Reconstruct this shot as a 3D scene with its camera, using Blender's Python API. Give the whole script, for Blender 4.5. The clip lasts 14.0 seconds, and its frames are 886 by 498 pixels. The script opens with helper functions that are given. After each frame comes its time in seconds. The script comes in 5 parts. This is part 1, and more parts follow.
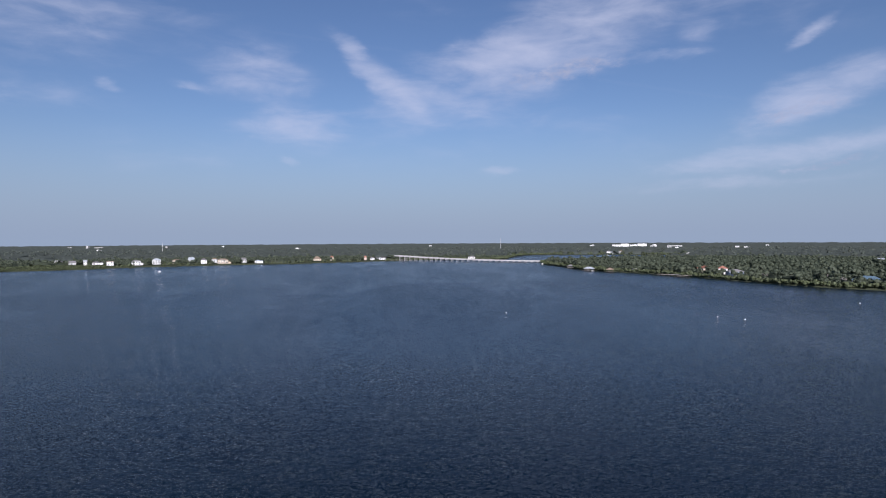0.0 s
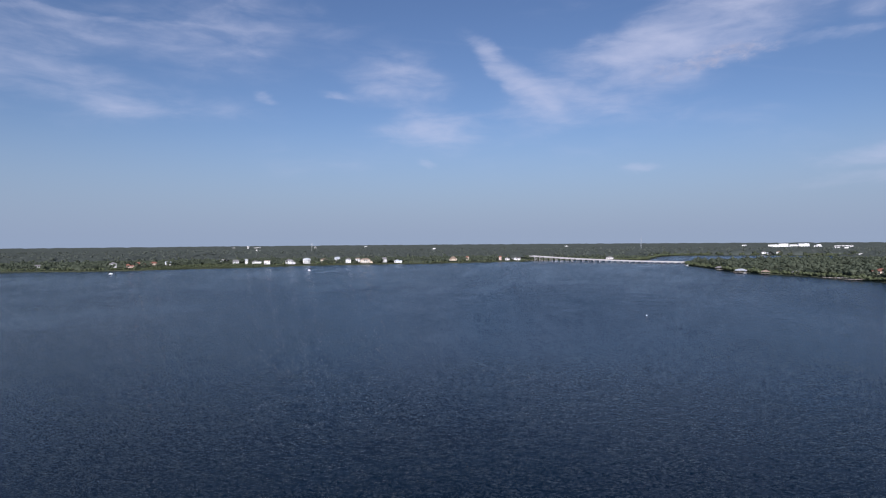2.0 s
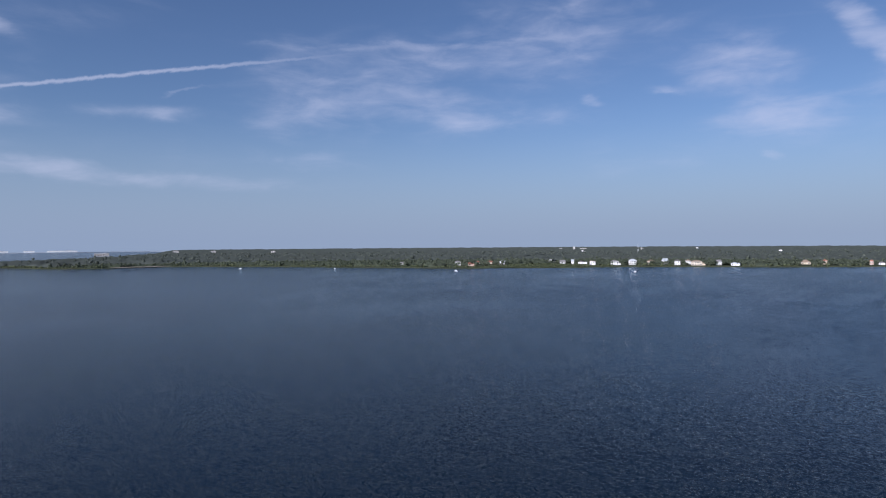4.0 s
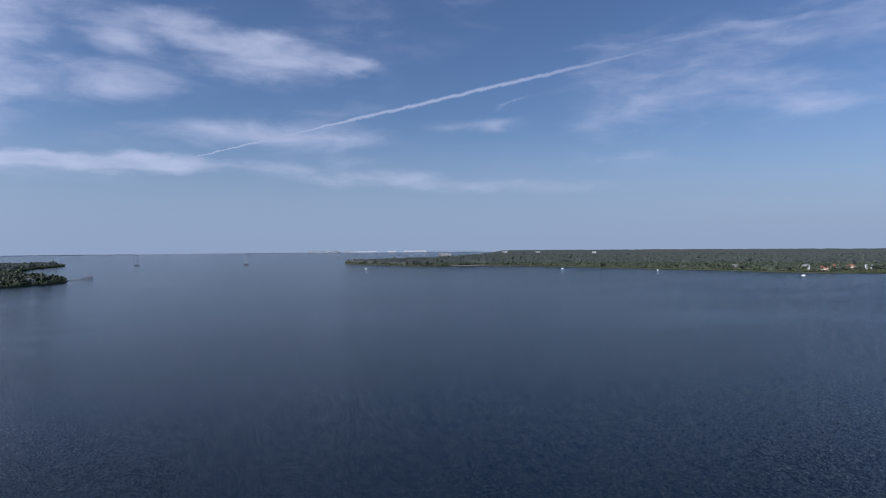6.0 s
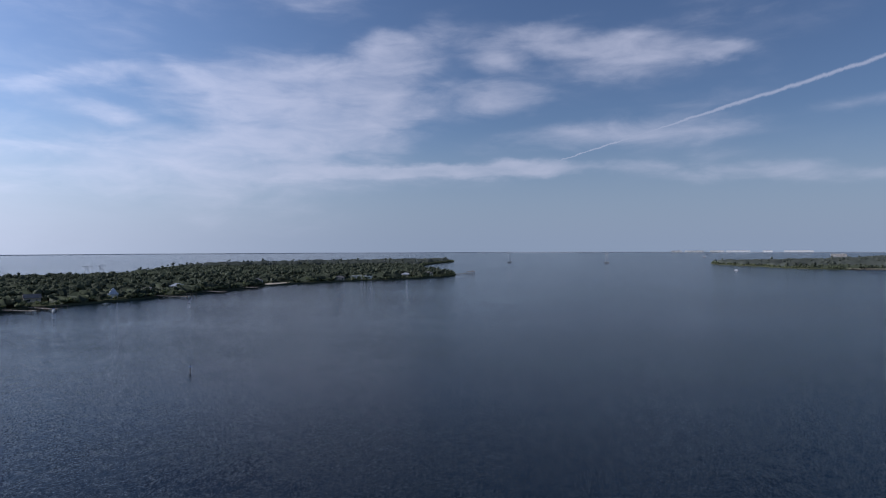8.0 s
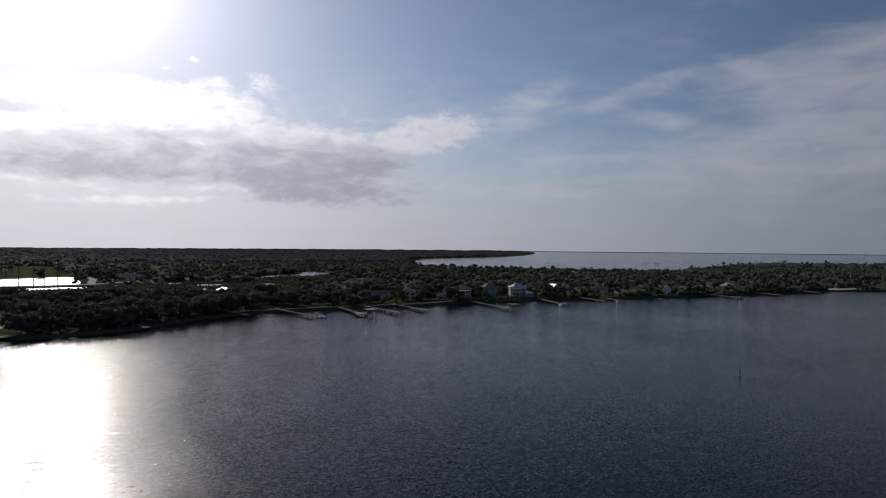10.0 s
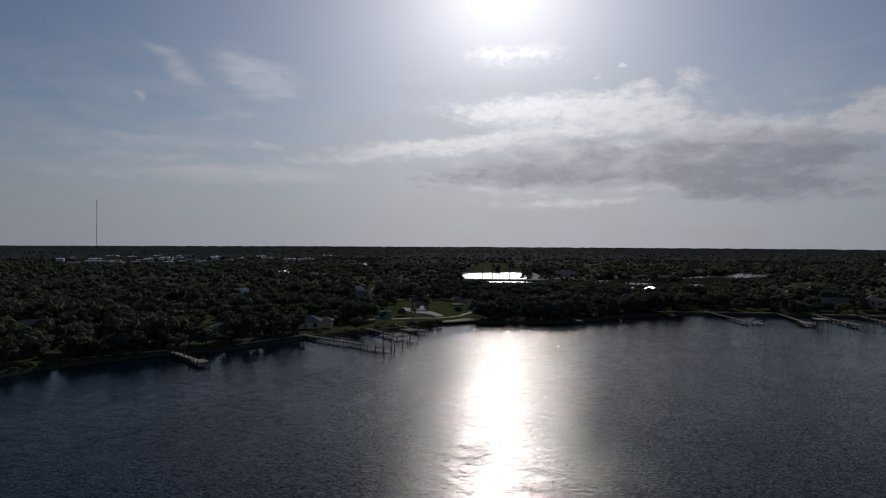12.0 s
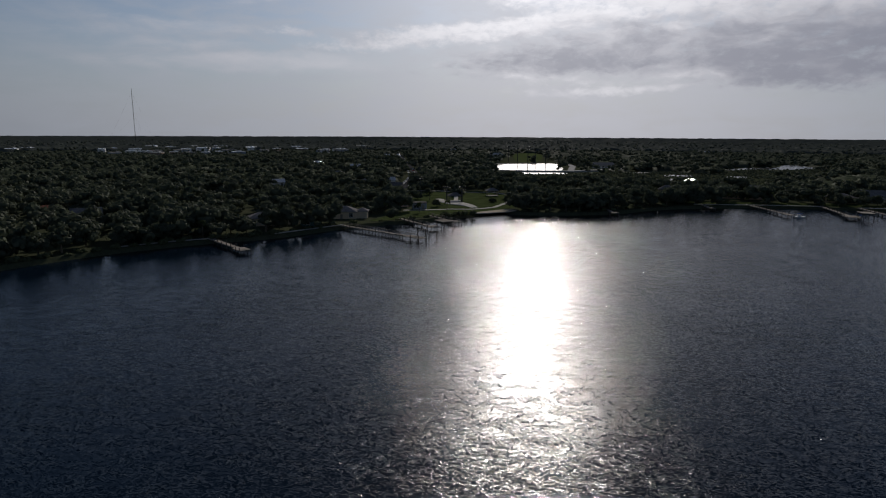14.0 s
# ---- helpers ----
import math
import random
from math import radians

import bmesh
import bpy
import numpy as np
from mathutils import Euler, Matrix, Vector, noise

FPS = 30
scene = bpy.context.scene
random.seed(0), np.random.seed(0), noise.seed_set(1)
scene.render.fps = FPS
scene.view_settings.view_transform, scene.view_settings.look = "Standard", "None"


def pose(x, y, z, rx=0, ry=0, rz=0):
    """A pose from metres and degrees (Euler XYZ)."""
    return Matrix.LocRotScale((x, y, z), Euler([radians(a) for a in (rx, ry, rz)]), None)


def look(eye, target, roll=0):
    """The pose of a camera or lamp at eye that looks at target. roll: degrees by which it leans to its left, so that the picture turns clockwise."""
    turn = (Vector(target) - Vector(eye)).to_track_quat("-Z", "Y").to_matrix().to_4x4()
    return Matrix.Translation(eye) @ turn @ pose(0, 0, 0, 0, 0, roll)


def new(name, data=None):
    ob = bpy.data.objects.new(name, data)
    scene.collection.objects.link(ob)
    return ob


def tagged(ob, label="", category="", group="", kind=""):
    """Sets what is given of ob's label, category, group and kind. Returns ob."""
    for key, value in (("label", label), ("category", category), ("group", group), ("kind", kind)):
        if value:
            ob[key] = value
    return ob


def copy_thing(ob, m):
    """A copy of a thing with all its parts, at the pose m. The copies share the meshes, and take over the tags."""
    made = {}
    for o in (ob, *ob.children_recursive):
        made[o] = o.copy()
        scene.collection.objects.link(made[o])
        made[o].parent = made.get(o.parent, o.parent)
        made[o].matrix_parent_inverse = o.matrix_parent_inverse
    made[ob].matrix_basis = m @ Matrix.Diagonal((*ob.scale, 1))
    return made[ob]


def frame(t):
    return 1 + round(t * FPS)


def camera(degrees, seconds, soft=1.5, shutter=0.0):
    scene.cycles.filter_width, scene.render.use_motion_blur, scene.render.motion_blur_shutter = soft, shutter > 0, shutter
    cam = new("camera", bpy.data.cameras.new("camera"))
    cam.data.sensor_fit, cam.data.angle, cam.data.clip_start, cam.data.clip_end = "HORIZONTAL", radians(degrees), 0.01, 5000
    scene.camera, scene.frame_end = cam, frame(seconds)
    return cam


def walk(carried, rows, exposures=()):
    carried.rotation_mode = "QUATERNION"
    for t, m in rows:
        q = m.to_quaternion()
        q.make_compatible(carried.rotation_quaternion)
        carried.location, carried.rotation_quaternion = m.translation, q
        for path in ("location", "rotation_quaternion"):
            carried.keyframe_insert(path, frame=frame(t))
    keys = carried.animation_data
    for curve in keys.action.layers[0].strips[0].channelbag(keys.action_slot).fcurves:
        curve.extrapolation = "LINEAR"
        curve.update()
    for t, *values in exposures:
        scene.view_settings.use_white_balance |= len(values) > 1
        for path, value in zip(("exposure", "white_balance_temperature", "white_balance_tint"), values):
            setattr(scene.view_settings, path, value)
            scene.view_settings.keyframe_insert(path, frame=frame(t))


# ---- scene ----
# A drone hangs 40 m over a bay and turns on the spot.
EYE = (0, 0, 40)
cam = camera(70.96, 14.0, 1.15)
PATH = [(0, 0.00, -0.87, 0.29), (0.5, 1.38, -0.86, 0.35), (1, 3.96, -0.84, 0.33), (1.5, 7.01, -0.82, 0.34), (2, 12.38,
        -0.77, 0.43), (2.5, 22.32, -0.71, 0.36), (2.7, 25.52, -0.66, 0.50), (4.8, 53.14, -0.40, 0.39), (5, 56.68,
        -0.34, 0.48), (5.5, 65.08, -0.26, 0.42), (6, 70.66, -0.21, 0.42), (6.5, 77.22, -0.19, 0.33), (7, 83.82, -0.14,
        0.28), (7.2, 87.11, -0.13, 0.29), (9.3, 133.42, -0.21, -0.26), (9.5, 138.25, -0.22, -0.34), (10, 150.80,
        -0.29, -0.41), (10.5, 163.03, -0.41, -0.41), (11, 174.53, -0.48, -0.31), (11.5, 183.96, -0.54, -0.26), (12,
        188.73, -0.56, -0.27), (12.5, 189.83, -0.59, -0.27), (13, 190.51, -7.34, -0.36), (13.5, 190.93, -10.59,
        -0.31), (14, 191.88, -10.58, -0.26)]
STOPS = [(0.0, 0.13, 5900, 18), (2.7, 0.12, 5850, 18), (5.5, 0.12, 5650, 17), (7.2, 0.12, 5700, 17), (8.4, -0.2, 6000, 16), (9.5, -0.38, 6400, 15), (10.0, -0.85, 6650, 14), (10.5, -1.2, 6650, 13),
         (11.5, -1.44, 6600, 12), (12.5, -1.6, 6600, 12), (13.0, -1.7, 6600, 12), (13.5, -1.48, 6600, 12), (14.0, -1.28, 6600, 12)]
walk(cam, [(t, pose(*EYE, 90 + pitch, roll, yaw)) for t, yaw, pitch, roll in PATH], STOPS)

# ---------------------------------------------------------------- sky and sun
SUN_BEARING, SUN_HEIGHT = 183.5, 24.0


def heading(bearing, height=0.0):
    a, e = radians(bearing), radians(height)
    return Vector((-math.sin(a) * math.cos(e), math.cos(a) * math.cos(e), math.sin(e)))


def spot(bearing, d, z=0.0):
    a = radians(bearing)
    return Vector((-math.sin(a) * d, math.cos(a) * d, z))


class Nodes:
    """Short hand for a node tree."""

    def __init__(self, tree):
        self.tree = tree
        tree.nodes.clear()

    def add(self, kind, inputs=(), operation=None, data_type=None, blend_type=None, vector_type=None, interpolation_type=None,
            use_clamp=False):
        n = self.tree.nodes.new(kind)
        if operation:
            n.operation = operation
        if data_type:
            n.data_type = data_type
        if blend_type:
            n.blend_type = blend_type
        if vector_type:
            n.vector_type = vector_type
        if interpolation_type:
            n.interpolation_type = interpolation_type
        if use_clamp:
            n.use_clamp = True
        for key, value in dict(inputs).items():
            if isinstance(value, bpy.types.NodeSocket):
                self.tree.links.new(value, n.inputs[key])
            else:
                n.inputs[key].default_value = value
        return n

    def math(self, op, a, b=0.0, c=None, clamp=False):
        ins = {0: a, 1: b}
        if c is not None:
            ins[2] = c
        return self.add("ShaderNodeMath", ins, operation=op, use_clamp=clamp).outputs[0]

    def vec(self, op, a, b=(0, 0, 0), out=0):
        return self.add("ShaderNodeVectorMath", {0: a, 1: b}, operation=op).outputs[out]

    def ramp(self, v, lo, hi, a=0.0, b=1.0, kind="SMOOTHSTEP"):
        return self.add("ShaderNodeMapRange", {0: v, 1: lo, 2: hi, 3: a, 4: b}, interpolation_type=kind).outputs[0]

    def noise(self, vec, scale, detail=4, rough=0.55, warp=0.0, out="Fac"):
        return self.add("ShaderNodeTexNoise", {"Vector": vec, "Scale": scale, "Detail": detail, "Roughness": rough,
                                               "Distortion": warp}).outputs[out]

    def mix(self, f, a, b, mode="MIX"):
        n = self.add("ShaderNodeMix", {0: f, 6: a, 7: b}, data_type="RGBA", blend_type=mode)
        return n.outputs[2]


world = bpy.data.worlds.new("sky")
scene.world = world
world.use_nodes = True
N = Nodes(world.node_tree)
ray = N.vec("NORMALIZE", N.add("ShaderNodeTexCoord").outputs["Generated"])
xyz = N.add("ShaderNodeSeparateXYZ", {0: ray}).outputs
up = N.math("MAXIMUM", xyz[2], 0.012)
clear_ray = N.add("ShaderNodeCombineXYZ", {0: xyz[0], 1: xyz[1], 2: up}).outputs[0]
air = N.add("ShaderNodeTexSky")
air.sky_type = "NISHITA"
air.sun_disc, air.altitude = False, 0.0
air.sun_elevation, air.sun_rotation = radians(SUN_HEIGHT), radians(-SUN_BEARING)
air.air_density, air.dust_density, air.ozone_density = 1.0, 0.3, 3.0
N.tree.links.new(clear_ray, air.inputs["Vector"])
sky = air.outputs[0]

# bearing and height of each ray in degrees, cut open behind the shown half of the sky
across = N.vec("DOT_PRODUCT", ray, tuple(heading(186)), "Value")
along = N.vec("DOT_PRODUCT", ray, tuple(heading(96)), "Value")
bearing = N.math("ADD", N.math("MULTIPLY", N.math("ARCTAN2", across, along), 180 / math.pi), 96.0)
height = N.math("MULTIPLY", N.math("ARCSINE", xyz[2]), 180 / math.pi)
chart = N.add("ShaderNodeCombineXYZ", {0: bearing, 1: height}).outputs[0]
streaks = N.noise(N.vec("MULTIPLY", chart, (0.45, 1.5, 1)), 0.4, 8, 0.58, 0.35)
puffs = N.noise(N.vec("MULTIPLY", chart, (0.9, 1.7, 1)), 0.85, 8, 0.62, 0.3)
swirl = N.noise(N.vec("MULTIPLY", chart, (0.5, 1.1, 1)), 0.22, 5, 0.6, out="Color")
chart = N.vec("ADD", chart, N.vec("MULTIPLY", N.vec("SUBTRACT", swirl, (0.5, 0.5, 0.5)), (5.0, 2.6, 0.0)))


def bank(*clouds):
    """The sum of soft ellipses: bearing, height, half width, half height, tilt (all degrees), density."""
    total, place = None, chart
    for i, (b, h, w, t, tilt, much) in enumerate(clouds):
        if i and i % 5 == 0:  # a nudge too small to see, so that the clouds are worked out a few at a time
            place = N.vec("ADD", place, N.vec("MULTIPLY", N.add("ShaderNodeCombineXYZ", {0: total}).outputs[0], (1e-5, 0, 0)))
        m = N.add("ShaderNodeMapping", {0: place, "Location": (b, h, 0), "Rotation": (0, 0, radians(tilt)), "Scale": (w, t, 1)},
                  vector_type="TEXTURE").outputs[0]
        f = N.ramp(N.vec("LENGTH", m, out="Value"), 1.0, 0.0, 0.0, much)
        total = f if total is None else N.math("ADD", total, f)
    return total

SKY = 0.075
HAZE, CLOUD, SHADED = (0.262, 0.332, 0.43, 1), (0.56, 0.575, 0.655, 1), (0.34, 0.362, 0.455, 1)
MIST = (0.70, 0.725, 0.81, 1)
SUNWARD_HAZE = (0.50, 0.55, 0.645, 1)
TRAIL = (-0.1415, 0.2781, -0.9501)
thin = bank((16.5, 14.6, 7.1, 4.1, 0, 0.52), (5.8, 14.6, 8.7, 1.9, 40, 0.55), (8.4, 16.9, 2.9, 1.5, 30, 0.35),
            (13.2, 10.5, 8, 2.4, -3, 0.5), (13.6, 7.1, 1.6, 0.7, 20, 0.4), (-11.6, 17.8, 15.5, 5.4, -18, 0.7),
            (-4.5, 16.8, 5.8, 2.1, -15, 0.4), (-31, 11.2, 10, 2.9, -17, 0.68), (-29.2, 6.9, 16.3, 1.4, -6, 0.45),
            (-25.1, 4.5, 14.9, 0.9, -2, 0.3), (-5.5, 6.2, 3.5, 0.8, -4, 0.38), (31.3, 15.9, 10.9, 4.6, 0, 0.3),
            (28.2, 12.7, 1.6, 0.7, 10, 0.35), (-20.2, 15.4, 5.1, 0.7, 2, 0.5), (-22.5, 17, 2.2, 2.7, 60, 0.3),
            (-30.8, 15.9, 3.6, 0.8, -30, 0.5), (-3.5, 11.9, 12.9, 6.2, 0, 0.2), (21.6, 13.1, 2.5, 0.7, 10, 0.35),
            (45.9, 16.7, 14, 4.1, -2, 0.2), (43.7, 17.5, 20.8, 0.5, -2, 0.22), (34.2, 11.2, 18.6, 2.4, 0, 0.2),
            (54.1, 7.5, 7, 1.4, 0, 0.2))
thin = N.math("ADD", thin, bank((88.7, 17.4, 15.3, 2, 7, 0.85), (87.4, 15.4, 8.3, 2.2, 4, 0.5), (78.9, 15.8, 4.3, 1.2, 5, 0.6),
            (97.5, 13.3, 10, 2.4, 2, 0.3), (98.3, 17.1, 5.5, 2, 12, 0.6), (87.4, 10, 15.6, 2, -2, 0.62),
            (97.6, 7.1, 9.2, 1.1, 0, 0.65), (67.3, 11, 7.8, 1.2, -3, 0.33), (74.5, 6.1, 20.2, 1.3, 3, 0.42),
            (39.9, 11.3, 15.4, 2.5, 0, 0.12), (56.5, 5.4, 12.1, 1.3, 0, 0.2), (115, 12.7, 16.8, 5.7, 4, 1),
            (108.1, 17.8, 4.3, 2, 10, 0.6), (91.9, 19.2, 4.8, 1.3, -5, 0.4), (110.8, 9.7, 7.6, 2, 8, 0.6),
            (119.3, 7.9, 8.9, 2.5, 0, 0.5), (106.3, 7, 26.1, 0.9, 0, 0.4), (120.4, 2.7, 13.6, 3.3, 0, 0.3)))
thin = N.math("ADD", thin, bank((110.7, 14.9, 14.8, 3.8, -27, 0.75), (117.6, 12, 14.2, 3.2, -20, 0.65), (110.3, 10.2, 8.6, 1.3, -22, 0.6),
            (108.3, 7.1, 13.7, 0.8, -3, 0.5), (130.8, 10.6, 6.1, 1.4, 15, 0.5), (124.2, 7, 29.3, 3.1, 2, 0.5),
            (134.9, 13, 8.4, 1.2, -14, 0.4), (142.7, 12.6, 5.5, 3.4, -20, 0.6), (125, 14.8, 3.1, 1.1, 20, 0.3),
            (137.4, 4.8, 32.4, 1.9, 0, 0.3), (205.5, 14.4, 5.9, 2.7, 22, 0.62), (211.3, 13.7, 3.6, 1.1, 14, 0.5),
            (215.1, 11.9, 0.7, 0.5, 30, 0.7), (213.1, 15.4, 5.4, 1.2, 25, 0.35), (214.7, 8.8, 11, 0.7, 0, 0.5),
            (214.7, 7.1, 12.5, 0.7, -2, 0.45), (206.4, 5.6, 16.7, 1.5, -3, 0.45), (207.7, 10.7, 7.6, 0.8, -3, 0.3),
            (218.8, 7.9, 13.8, 0.8, -2, 0.4), (214.8, 6, 20.2, 1, -3, 0.4), (64.2, 12.7, 4, 0.25, -12, 0.4)))
heaped = bank((168, 8.6, 34, 6.5, -2, 0.42), (180.6, 12.3, 14.9, 2.1, -1, 0.9), (170.9, 11.6, 7.4, 2.4, 4, 0.8), (189.4, 8.8, 24.4, 1.6, -6, 0.8),
            (182.6, 16.7, 9.5, 2.3, 0, 0.6), (167.1, 13.7, 2.5, 1.2, 10, 0.6), (171, 13.7, 2.2, 0.7, 5, 0.55),
            (174.9, 14.6, 1.1, 0.5, 10, 0.5), (151.4, 10.6, 6.9, 2.7, -10, 0.9), (153.2, 5.6, 8.5, 0.9, 3, 0.3),
            (162.9, 9.5, 8.5, 1.5, 2, 0.75), (205.3, 8.5, 4.5, 0.7, 3, 0.6), (178, 4.7, 21.2, 2.6, 0, 0.3),
            (170.5, 4.7, 5.1, 0.8, 2, 0.7), (172.9, 9.2, 26.2, 3.1, 0, 0.3), (152.5, 9.8, 9.5, 1.7, -8, 0.6),
            (172.9, 15.2, 1.1, 0.4, 0, 0.5), (176.4, 3.7, 15.3, 0.6, -1, 0.5), (185.2, 5, 7.8, 0.5, 1, 0.45))
shaded = bank((173.9, 8.1, 22.7, 3.9, -1, 0.9), (157.6, 7.9, 6.6, 2.6, 4, 0.99), (163.8, 7.9, 6.84, 3.2, 0, 0.81),
            (183.7, 5.8, 16.3, 2.3, -2, 0.72), (164.7, 5, 15.2, 2.4, 0, 0.72), (161, 4.8, 19, 3.6, 0, 0.46),
            (-11.1, 15, 9.4, 1.8, -10, 0.55), (-30, 10.3, 8.3, 1.3, -10, 0.45), (-31.2, 6, 9.5, 0.8, -4, 0.4))

# the straight trail of an aeroplane, torn at its edges
torn = N.noise(N.vec("MULTIPLY", chart, (1.0, 1.0, 1)), 0.8, 6, 0.68, 0.3)
off = N.math("ADD", N.vec("DOT_PRODUCT", ray, TRAIL, "Value"), N.math("MULTIPLY", N.math("SUBTRACT", torn, 0.5), 0.0085))
trail = N.ramp(N.math("ABSOLUTE", off), N.ramp(bearing, 93, 76, 0.0013, 0.004), 0.0004)
trail = N.math("MULTIPLY", trail, N.math("MULTIPLY", N.ramp(bearing, 96, 90), N.ramp(bearing, 42, 68, 0.02, 0.66)))

broad = N.noise(N.vec("MULTIPLY", chart, (0.35, 1.0, 1)), 0.12, 3, 0.5)
thin = N.math("ADD", thin, N.math("MULTIPLY", N.ramp(broad, 0.4, 0.7, 0.0, 0.36), N.math("MULTIPLY", N.ramp(bearing, 160, 115), N.ramp(height, 2, 10))))
thin = N.math("MINIMUM", thin, 0.78)
cirrus = N.math("MULTIPLY", N.ramp(N.math("ADD", thin, N.math("MULTIPLY", N.math("SUBTRACT", streaks, 0.5), 1.35)), -0.1, 1.3),
                N.ramp(thin, 0.0, 0.35))
cirrus = N.math("MAXIMUM", cirrus, trail)
heaped, shaded = N.math("MINIMUM", heaped, 0.9), N.math("MINIMUM", shaded, 1.0)
both = N.math("MAXIMUM", heaped, shaded)
ragged = N.math("SUBTRACT", puffs, 0.5)
cumulus = N.math("MULTIPLY", N.ramp(N.math("ADD", both, N.math("MULTIPLY", ragged, 1.9)), 0.05, 1.05), N.ramp(both, 0.0, 0.45))
sunlit = N.ramp(N.math("ADD", N.math("SUBTRACT", heaped, shaded), N.math("MULTIPLY", N.math("SUBTRACT", N.noise(N.vec("MULTIPLY", chart, (0.6, 1.5, 1)), 0.5, 6, 0.55, 0.3), 0.5), 2.2)), -0.9, 0.85)

# light scattered forwards round the sun by thin cloud
near_sun = N.vec("DOT_PRODUCT", ray, tuple(heading(SUN_BEARING, SUN_HEIGHT)), "Value")
away = N.math("MULTIPLY", N.math("ARCCOSINE", N.math("MINIMUM", near_sun, 0.99999)), 180 / math.pi)
broad_glow = N.math("MULTIPLY", N.math("POWER", 2.718, N.math("MULTIPLY", away, -1 / 13.5)), 1.1)
glow = N.math("ADD", N.math("MULTIPLY", N.math("POWER", 2.718, N.math("MULTIPLY", away, -1 / 6.4)), 2.5), broad_glow)
sky_light = N.vec("MULTIPLY", sky, (SKY * 0.98, SKY * 0.97, SKY * 1.03))
sky_light = N.mix(N.ramp(away, 75, 130, 0.0, 0.1), sky_light, (0, 0, 0, 1))
haze = N.ramp(height, 12, 0, 0.0, 0.9)
sunward = N.ramp(away, 86, 18)
sky_light = N.mix(haze, sky_light, N.mix(sunward, HAZE, SUNWARD_HAZE))


def lamp_grey(v, f):
    return N.add("ShaderNodeCombineColor", {k: N.math("MULTIPLY", v, f) for k in (0, 1, 2)}).outputs[0]


white = N.mix(1.0, CLOUD, N.mix(1.0, lamp_grey(broad_glow, 2.6), lamp_grey(glow, 0.48), "ADD"), "ADD")
dull = N.mix(1.0, SHADED, lamp_grey(glow, 0.6), "ADD")
lit = N.mix(1.0, sky_light, lamp_grey(glow, 0.7), "ADD")
# high milky veil on the sun's side, combed into streaks
veil = N.math("MULTIPLY", N.math("MULTIPLY", N.ramp(height, 19, 7), N.ramp(away, 62, 24)), N.ramp(streaks, 0.33, 0.66, 0.1, 0.68))
milk = N.mix(1.0, SUNWARD_HAZE, lamp_grey(broad_glow, 1.1), "ADD")
lit = N.mix(veil, lit, milk)
mist = N.math("MULTIPLY", N.math("MULTIPLY", N.ramp(bearing, 150, 182), N.ramp(bearing, 206, 184)), N.ramp(height, 19, 3))
mist = N.math("MULTIPLY", mist, N.ramp(streaks, 0.28, 0.62, 0.35, 0.78))
lit = N.mix(mist, lit, N.mix(1.0, MIST, lamp_grey(broad_glow, 0.9), "ADD"))
lit = N.mix(N.math("MULTIPLY", cirrus, 0.73), lit, white)
top = N.mix(1.0, CLOUD, N.mix(1.0, lamp_grey(broad_glow, 2.2), lamp_grey(glow, 0.4), "ADD"), "ADD")
lit = N.mix(N.math("MULTIPLY", cumulus, 0.9), lit, N.mix(sunlit, dull, top))
# haze scatters most light forwards, so the low sunward sky, seen through most of it, is brighter
# the unseen high sunward sky is darkened too, to dim its reflection in the water
forward = N.math("ADD", N.math("MULTIPLY", N.ramp(away, 82, 30, 0.0, 0.37), N.ramp(height, 42, 18, -1.0, 1.0)), 1.0)
lit = N.vec("MULTIPLY", lit, N.add("ShaderNodeCombineXYZ", {0: forward, 1: forward, 2: forward}).outputs[0])
N.add("ShaderNodeOutputWorld", {0: N.add("ShaderNodeBackground", {0: lit, 1: 1.0}).outputs[0]})

sun = new("sun", bpy.data.lights.new("sun", "SUN"))
sun.data.energy, sun.data.angle, sun.data.color = 5.0, radians(0.55), (1.0, 0.95, 0.89)
sun.matrix_world = look(heading(SUN_BEARING, SUN_HEIGHT) * 2000, (0, 0, 0))


# ---------------------------------------------------------------- materials
def material(name):
    m = bpy.data.materials.new(name)
    m.use_nodes = True
    return m, Nodes(m.node_tree)


def finish(n, **ins):
    b = n.add("ShaderNodeBsdfPrincipled", {k.replace("_", " "): v for k, v in ins.items()})
    n.add("ShaderNodeOutputMaterial", {0: b.outputs[0]})


def painted(name, rgb, rough=0.6, grain=1.2, vary=0.25, metal=0.0, bump=0.0, stain=None):
    """A worn, slightly uneven surface: broad stains and fine grain."""
    m, n = material(name)
    at = n.add("ShaderNodeTexCoord").outputs["Object"]
    one = n.add("ShaderNodeObjectInfo").outputs["Random"]
    broad, fine = n.noise(at, grain * 0.3, 4), n.noise(at, grain * 5, 3)
    f = n.math("ADD", n.math("MULTIPLY", broad, 0.7), n.math("MULTIPLY", fine, 0.3))
    f = n.math("ADD", f, n.math("MULTIPLY", n.math("SUBTRACT", one, 0.5), 0.35))
    low = tuple(c * (1 - vary) for c in rgb) if stain is None else stain
    high = tuple(min(0.9, c * (1 + vary)) for c in rgb)
    col = n.mix(n.ramp(f, 0.25, 0.75), (*low, 1), (*high, 1))
    ins = dict(Base_Color=col, Roughness=n.ramp(fine, 0.2, 0.8, max(0.05, rough - 0.1), min(1, rough + 0.1)), Metallic=metal,
               Specular_IOR_Level=0.5 if rough < 0.7 else 0.0)
    if bump:
        ins["Normal"] = n.add("ShaderNodeBump", {"Strength": 0.5, "Distance": bump, "Height": fine}).outputs[0]
    finish(n, **ins)
    return m


